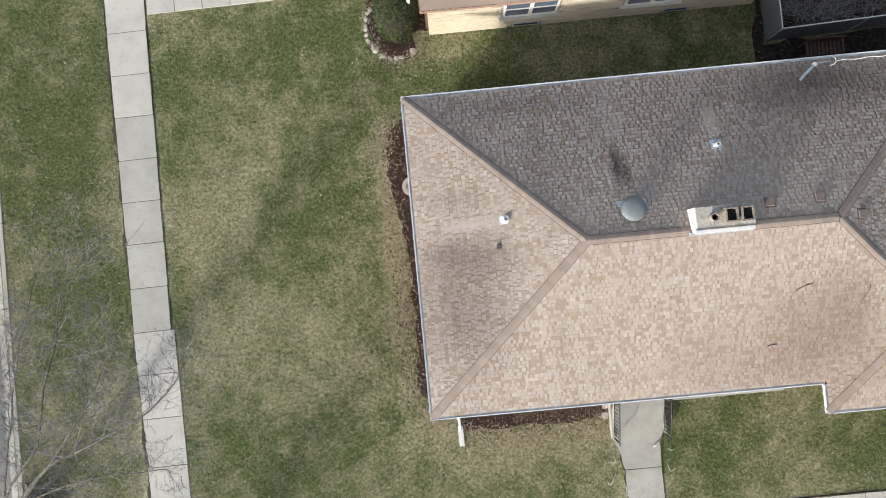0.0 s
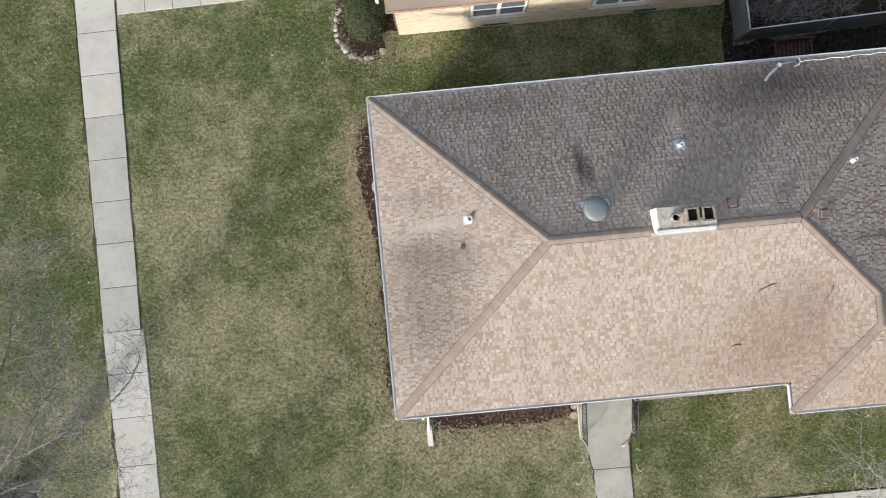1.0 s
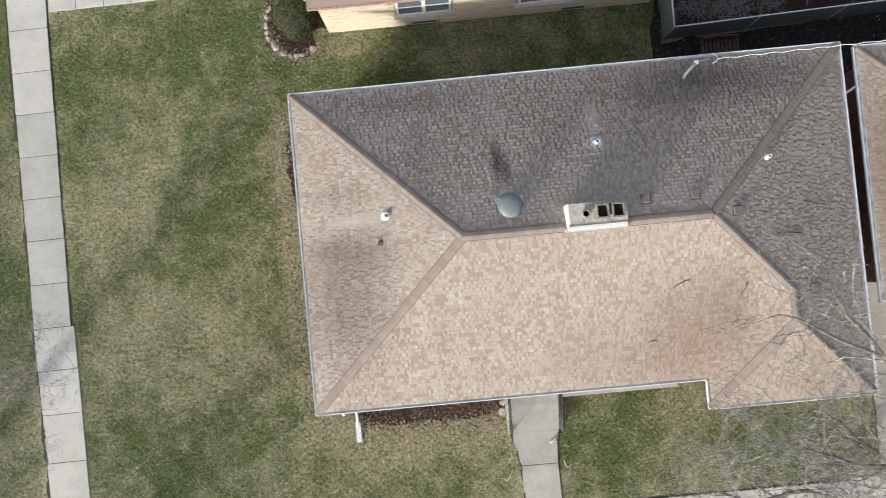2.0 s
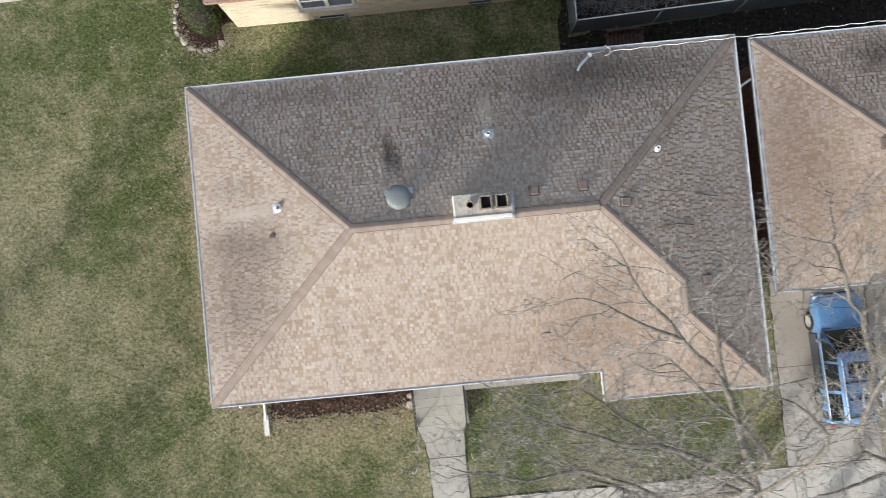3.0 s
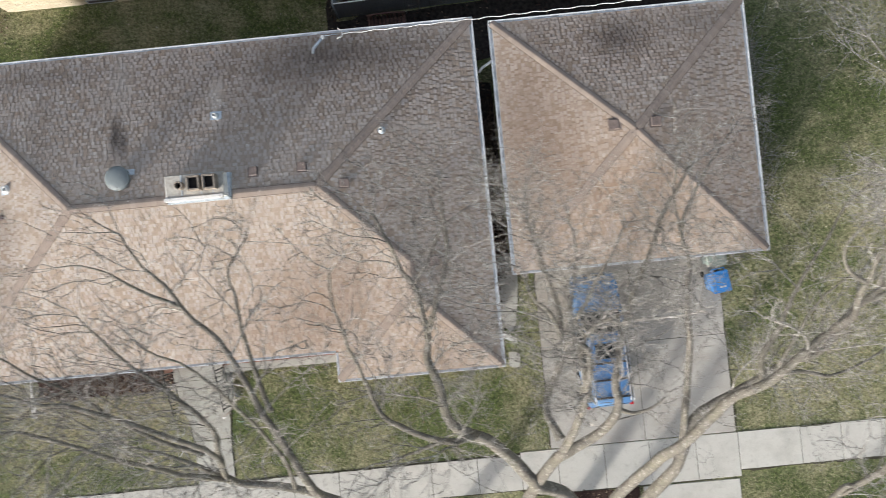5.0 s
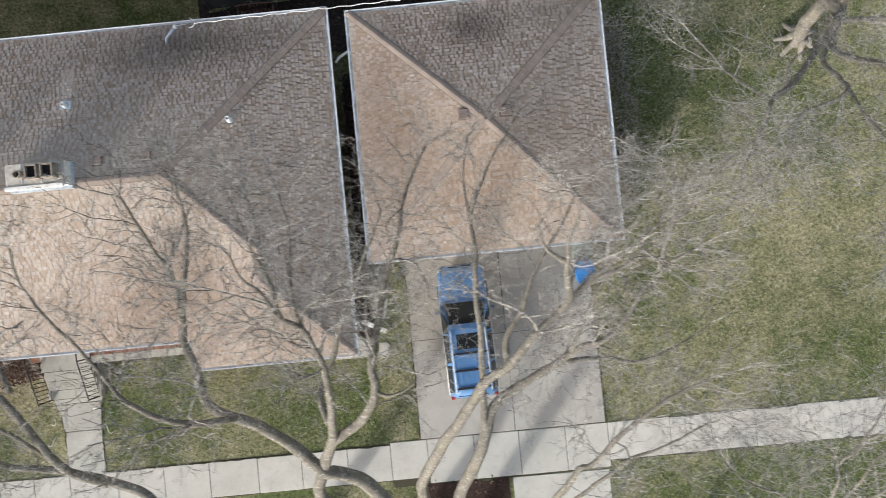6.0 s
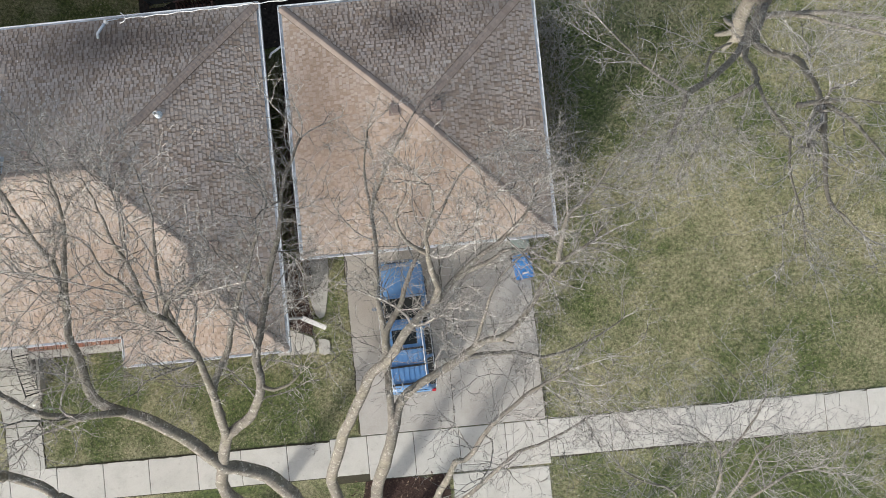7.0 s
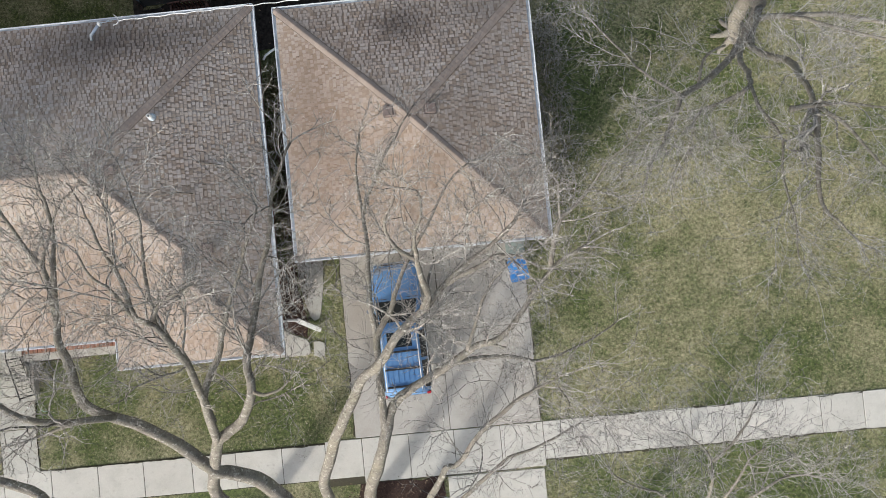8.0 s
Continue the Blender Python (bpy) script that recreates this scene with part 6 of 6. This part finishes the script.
t.limb([(21.94, 1.45, 14.5), (21.63, 1.65, 14.6), (21.52, 1.99, 14.8), (21.73, 2.36, 15.0)], 0.045, 0.012)
t.limb([(19.7, -5.2, 6.0), (19.84, -4.19, 6.9), (20.21, -3.34, 7.9), (20.47, -2.70, 8.6), (20.71, -1.94, 8.8), (20.95, -1.58, 8.9), (21.34, -1.28, 9.0), (22.18, -0.84, 9.3), (22.81, -0.48, 9.6), (23.32, -0.31, 9.8), (23.81, 0.20, 10.0), (24.13, 0.68, 10.2), (24.55, 1.13, 10.5), (25.04, 1.42, 10.8)], 0.19, 0.03, start=0.4)
t.limb([(22.18, -0.85, 9.2), (22.74, -0.78, 9.0), (23.38, -0.81, 8.8), (23.93, -0.98, 8.6), (24.29, -1.04, 8.5), (24.85, -0.93, 8.3), (25.57, -0.69, 8.1), (26.18, -0.38, 8.0)], 0.075, 0.015, sub=0.6)
t.limb([(22.82, -0.46, 9.5), (23.12, -0.45, 9.6), (23.44, -0.55, 9.6)], 0.05, 0.02, grow=False)
t.limb([(22.60, -0.54, 9.5), (22.75, -0.13, 9.8), (22.93, 0.35, 10.1), (23.18, 0.83, 10.4), (23.57, 1.21, 10.6), (23.98, 1.47, 10.8)], 0.05, 0.014, sub=0.7)
t.limb([(20.57, -2.33, 8.7), (20.61, -1.37, 9.1), (20.66, -0.45, 9.5), (20.65, 0.56, 9.9), (20.67, 1.39, 10.0), (20.72, 1.81, 10.1), (20.71, 2.34, 10.0), (20.70, 2.63, 9.9), (20.62, 3.26, 9.9), (20.66, 3.73, 10.0), (20.77, 4.24, 10.1)], 0.095, 0.016, sub=0.8)
t.limb([(20.70, 2.63, 9.9), (20.90, 3.11, 9.9), (21.18, 3.62, 10.0), (21.53, 4.16, 10.1), (21.83, 4.53, 10.2)], 0.05, 0.014, sub=0.8)
t.limb([(21.02, -0.29, 12.6), (21.02, 0.18, 12.6), (21.29, 0.61, 12.7), (21.48, 1.03, 12.8), (21.68, 1.50, 12.9), (22.12, 2.03, 13.0), (22.47, 2.66, 13.1), (22.89, 2.99, 13.2)], 0.07, 0.014)
t.limb([(24.43, 1.03, 10.4), (24.61, 1.92, 10.9), (24.94, 2.22, 11.0), (25.24, 2.51, 11.1), (25.61, 2.98, 11.3), (26.16, 3.40, 11.6)], 0.06, 0.014, bark=M_BARK_PALE)
t.limb([(19.8, -5.4, 5.9), (20.6, -4.6, 8.8), (21.3, -3.4, 11.2), (21.69, -2.74, 12.3), (22.01, -2.06, 13.0), (22.23, -2.00, 13.1), (22.62, -1.37, 13.8), (23.17, -0.86, 14.2), (23.52, -0.64, 14.4), (23.84, -0.46, 14.6)], 0.10, 0.016, start=0.5, sub=0.8)
t.limb([(20.9, -4.2, 9.7), (21.5, -3.8, 10.2), (21.96, -3.53, 10.5), (22.57, -2.87, 11.3), (23.11, -2.28, 12.0), (23.73, -2.04, 12.2), (24.44, -1.66, 12.4)], 0.08, 0.015, start=0.4, sub=0.8)
t.done()

# tree on the lawn to the north-east
t = Tree("bare_tree", "leafless tree with a flared pale root base on the side lawn", M_BARK, M_TWIG_GREY, 41, 1.5, 1.15, 1.1)
flare = []
for k in range(7):
    a = 2 * math.pi * k / 7 + 0.3
    flare.append((math.cos(a), math.sin(a)))
t.limb([(32.95, 8.25, -0.1), (32.88, 8.24, 0.3), (32.5, 8.18, 1.2), (31.75, 8.05, 3.4), (31.45, 7.95, 5.0), (31.4, 7.5, 5.7)], 0.28, 0.17, "trunk", False, 14, bark=M_BARK_PALE)
for c, s in flare:
    t.limb([(32.8 + c * 0.20, 8.22 + s * 0.20, 0.75), (32.86 + c * 0.40, 8.24 + s * 0.40, 0.3), (32.9 + c * 0.78, 8.25 + s * 0.74, 0.03)], 0.16, 0.06, "root", False, bark=M_BARK_PALE)
t.limb([(31.4, 7.6, 5.5), (30.84, 6.46, 5.0), (29.31, 5.36, 6.8), (28.58, 4.96, 7.4), (28.30, 4.67, 7.6), (28.06, 4.15, 7.6), (27.78, 3.75, 7.8), (27.40, 3.28, 8.0), (27.08, 2.62, 8.2)], 0.12, 0.018)
t.limb([(28.5, 4.9, 7.4), (28.1, 5.4, 6.9), (27.5, 5.8, 7.2), (26.9, 6.3, 7.6), (26.3, 6.9, 7.9), (25.8, 7.4, 8.2)], 0.05, 0.012, sub=0.6)
t.limb([(31.3, 7.4, 5.8), (30.57, 6.19, 6.0), (30.10, 5.31, 7.5), (29.35, 4.61, 9.2), (28.88, 4.35, 9.2), (28.23, 4.16, 9.2), (28.00, 3.68, 9.2), (27.92, 3.38, 9.2)], 0.10, 0.015)
t.limb([(29.4, 4.6, 9.2), (29.3, 4.0, 9.8), (29.5, 3.2, 10.2), (29.3, 2.4, 10.5), (29.3, 1.6, 10.8), (29.2, 0.8, 11.0)], 0.045, 0.014)
t.limb([(31.4, 7.5, 5.6), (30.89, 6.31, 6.0), (30.60, 5.26, 8.5), (30.24, 4.56, 9.8), (30.16, 3.91, 10.3)], 0.11, 0.06)
t.limb([(30.21, 3.85, 10.3), (30.16, 3.15, 10.3), (30.09, 2.22, 10.3), (30.17, 1.72, 10.3), (30.46, 1.37, 10.3), (30.76, 0.99, 10.3)], 0.08, 0.02)
t.limb([(29.59, 3.81, 10.5), (30.05, 3.82, 10.5), (30.63, 3.78, 10.7), (31.26, 3.59, 10.9)], 0.07, 0.02)
t.limb([(30.2, 3.9, 10.3), (30.6, 3.2, 10.8), (30.9, 2.4, 11.2), (31.3, 1.6, 11.6), (31.5, 0.9, 11.8)], 0.05, 0.014)
t.limb([(31.32, 7.29, 5.0), (31.88, 7.36, 5.0), (32.51, 7.34, 5.0), (33.49, 7.19, 5.2), (34.85, 6.76, 5.4)], 0.11, 0.06)
t.limb([(32.5, 7.3, 5.0), (32.9, 6.9, 5.6), (33.4, 6.3, 6.4), (34.0, 5.8, 7.2)], 0.07, 0.03)
t.limb([(31.4, 7.6, 5.6), (31.6, 8.8, 7.5), (31.8, 9.8, 9.5), (32.0, 10.5, 11.5)], 0.14, 0.03, sub=0.5)
t.limb([(29.0, 5.2, 7.1), (29.3, 5.9, 6.9), (29.9, 6.2, 6.8)], 0.04, 0.03, grow=False, bark=M_BARK_PALE)
t.done()

# street tree further east
t = Tree("bare_tree", "leafless street tree with fine grey twigs over the pavement", M_BARK, M_TWIG_GREY, 53, 1.3, 1.1)
t.limb([(27.2, -8.6, -0.1), (27.2, -8.5, 0.5), (27.1, -8.0, 3.0), (26.9, -6.6, 6.5), (26.7, -5.0, 9.6)], 0.16, 0.07, "trunk", False, 12)
t.limb([(26.7, -5.0, 9.6), (26.6, -3.2, 12.2), (26.6, -2.6, 12.5), (26.4, -2.2, 12.7), (26.1, -1.9, 12.9)], 0.04, 0.012)
t.limb([(26.7, -5.0, 9.6), (27.0, -3.3, 12.0), (27.3, -2.6, 12.4), (27.7, -2.3, 12.6)], 0.04, 0.012)
t.limb([(26.8, -5.2, 9.2), (27.4, -3.4, 12.0), (28.1, -3.0, 12.2), (28.8, -3.1, 12.3)], 0.04, 0.012)
t.limb([(26.6, -2.5, 12.6), (27.1, -2.0, 12.7), (27.4, -1.5, 12.8)], 0.03, 0.010, sub=1.5)
t.limb([(26.8, -5.4, 9.0), (26.0, -3.4, 11.6), (25.3, -3.0, 12.0), (24.9, -2.6, 12.3)], 0.035, 0.012, sub=0.8)
t.done()

# tree by the west street
t = Tree("bare_tree", "leafless pale-twigged street tree between kerb and pavement", M_BARK_DARK, M_TWIG_DARK, 67, 2.0, 0.95, 1.2)
t.limb([(-13.8, -2.1, -0.1), (-13.7, -2.15, 0.4), (-13.2, -2.2, 2.5), (-12.4, -1.7, 5.0), (-10.9, -0.7, 6.9)], 0.34, 0.16, "trunk", False, 12)
for k in range(6):
    a = 2 * math.pi * k / 6
    t.limb([(-13.8 + math.cos(a) * 0.2, -2.1 + math.sin(a) * 0.2, 0.5), (-13.8 + math.cos(a) * 0.36, -2.1 + math.sin(a) * 0.36, 0.2), (-13.8 + math.cos(a) * 0.95, -2.1 + math.sin(a) * 0.75, 0.02)], 0.2, 0.05, "root", False)
t.limb([(-10.9, -0.7, 6.9), (-10.2, -0.3, 7.4), (-8.8, 0.8, 8.2), (-7.8, 1.2, 8.6), (-6.8, 1.6, 8.8), (-6.2, 1.9, 8.8), (-5.6, 2.4, 8.6), (-5.2, 3.0, 8.6)], 0.055, 0.012, bark=M_BARK_PALE)
t.limb([(-10.9, -0.7, 6.9), (-10.1, 0.3, 7.6), (-8.8, 1.4, 8.6), (-8.2, 2.7, 9.2), (-7.9, 3.8, 9.0), (-7.6, 4.8, 9.3), (-6.8, 5.6, 9.6)], 0.045, 0.012)
t.limb([(-8.8, 0.8, 8.2), (-7.4, 2.2, 9.0), (-7.0, 2.6, 9.3), (-6.4, 3.7, 9.6)], 0.035, 0.01)
t.limb([(-10.5, -0.5, 7.2), (-9.9, -0.2, 7.5), (-7.8, 0.5, 8.5), (-6.4, 0.7, 9.2), (-5.4, 0.8, 9.6)], 0.035, 0.010)
t.limb([(-10.6, -0.4, 7.2), (-9.9, 0.9, 8.0), (-9.0, 2.6, 9.0), (-8.4, 3.9, 9.6), (-7.7, 5.3, 10.0)], 0.035, 0.010)
t.done()

# next tree along the west street, whose shadow falls across the lawn
t = Tree("bare_tree", "leafless street tree further along the west kerb", M_BARK_DARK, M_TWIG_DARK, 71, 0.5, 1.0, 0.6)
t.limb([(-13.7, -11.5, -0.1), (-13.7, -11.5, 0.5), (-13.6, -11.4, 3.0), (-13.4, -11.5, 5.5), (-13.5, -11.9, 8.0)], 0.36, 0.22, "trunk", False, 12)
t.limb([(-13.4, -11.5, 5.5), (-12.8, -11.6, 7.0), (-12.4, -12.0, 9.0), (-12.2, -12.3, 11.0)], 0.17, 0.04)
t.limb([(-13.5, -11.9, 8.0), (-13.9, -12.2, 10.0), (-14.1, -12.6, 12.0), (-14.0, -12.8, 13.5)], 0.19, 0.04)
t.done()

# ---------------------------------------------------------------- grass blades and fallen leaves
PAVED = [(-10.3, -13, -8.58, 40), (-8.7, 14.38, -0.5, 15.8), (-8.7, -5.86, 40, -4.26), (18.55, -4.4, 25.0, 2.4), (21.58, -12, 24.98, -5.8), (5.95, -4.5, 7.8, -1.0), (16.2, -1.25, 18.0, 2.0),
         (0.3, 0.3, 16.8, 9.6), (12.3, -0.5, 16.8, 1.0), (17.9, 2.2, 25.3, 9.6), (1.0, 12.7, 12.4, 22.0), (CURB - 9, -30, CURB, 40), (1.0, 12.7, 12.6, 16)]


def scatter(count, x0, y0, x1, y1):
    rng = np.random.default_rng(5)
    p = rng.uniform((x0, y0), (x1, y1), (count, 2))
    keep = np.ones(count, bool)
    for a, b, c, d in PAVED:
        keep &= ~((p[:, 0] > a) & (p[:, 0] < c) & (p[:, 1] > b) & (p[:, 1] < d))
    for poly in beds:
        inn = np.zeros(count, bool)
        for (ax, ay), (bx, by) in zip(poly, poly[1:] + poly[:1]):
            if ay == by:
                continue
            cross = (ay > p[:, 1]) != (by > p[:, 1])
            inn ^= cross & (p[:, 0] < (bx - ax) * (p[:, 1] - ay) / (by - ay) + ax)
        keep &= ~inn
    return p[keep], rng


def cards(name, pts, rng, material, length, width, rise_to, lean):
    """Many small blades, each one triangle."""
    n = len(pts)
    a = rng.uniform(0, 2 * np.pi, n)
    L = rng.uniform(*length, n)
    w = rng.uniform(*width, n)
    h = rng.uniform(*rise_to, n)
    l = rng.uniform(*lean, n) * L
    c, s = np.cos(a), np.sin(a)
    base = np.c_[pts, np.full(n, 0.0)]
    v = np.empty((n, 3, 3))
    v[:, 0] = base + np.c_[-s * w, c * w, np.zeros(n)]
    v[:, 1] = base + np.c_[s * w, -c * w, np.zeros(n)]
    v[:, 2] = base + np.c_[c * l, s * l, h]
    me = bpy.data.meshes.new(name)
    me.vertices.add(3 * n)
    me.vertices.foreach_set("co", v.ravel())
    me.loops.add(3 * n)
    me.loops.foreach_set("vertex_index", np.arange(3 * n, dtype=np.int32))
    me.polygons.add(n)
    me.polygons.foreach_set("loop_start", np.arange(0, 3 * n, 3, dtype=np.int32))
    me.materials.append(material)
    me.update(calc_edges=True)
    return new(name, me)


pts, rng = scatter(1150000, CURB, -9.5, 39.0, 16.0)
grass = cards("grass", pts, rng, M_BLADES, (0.035, 0.085), (0.005, 0.012), (0.02, 0.05), (0.5, 1.0))
tagged(grass, "short winter grass, green mixed with straw blades", "grass", kind="stuff")
pts, rng = scatter(2600, CURB, -9.5, 39.0, 13.0)
n = len(pts)
litter = cards("fallen_leaves", pts, rng, M_LEAF, (0.03, 0.09), (0.012, 0.03), (0.05, 0.07), (0.6, 1.0))
tagged(litter, "scattered pale dry leaves on the lawn", "leaves", kind="stuff")

roof_pieces()
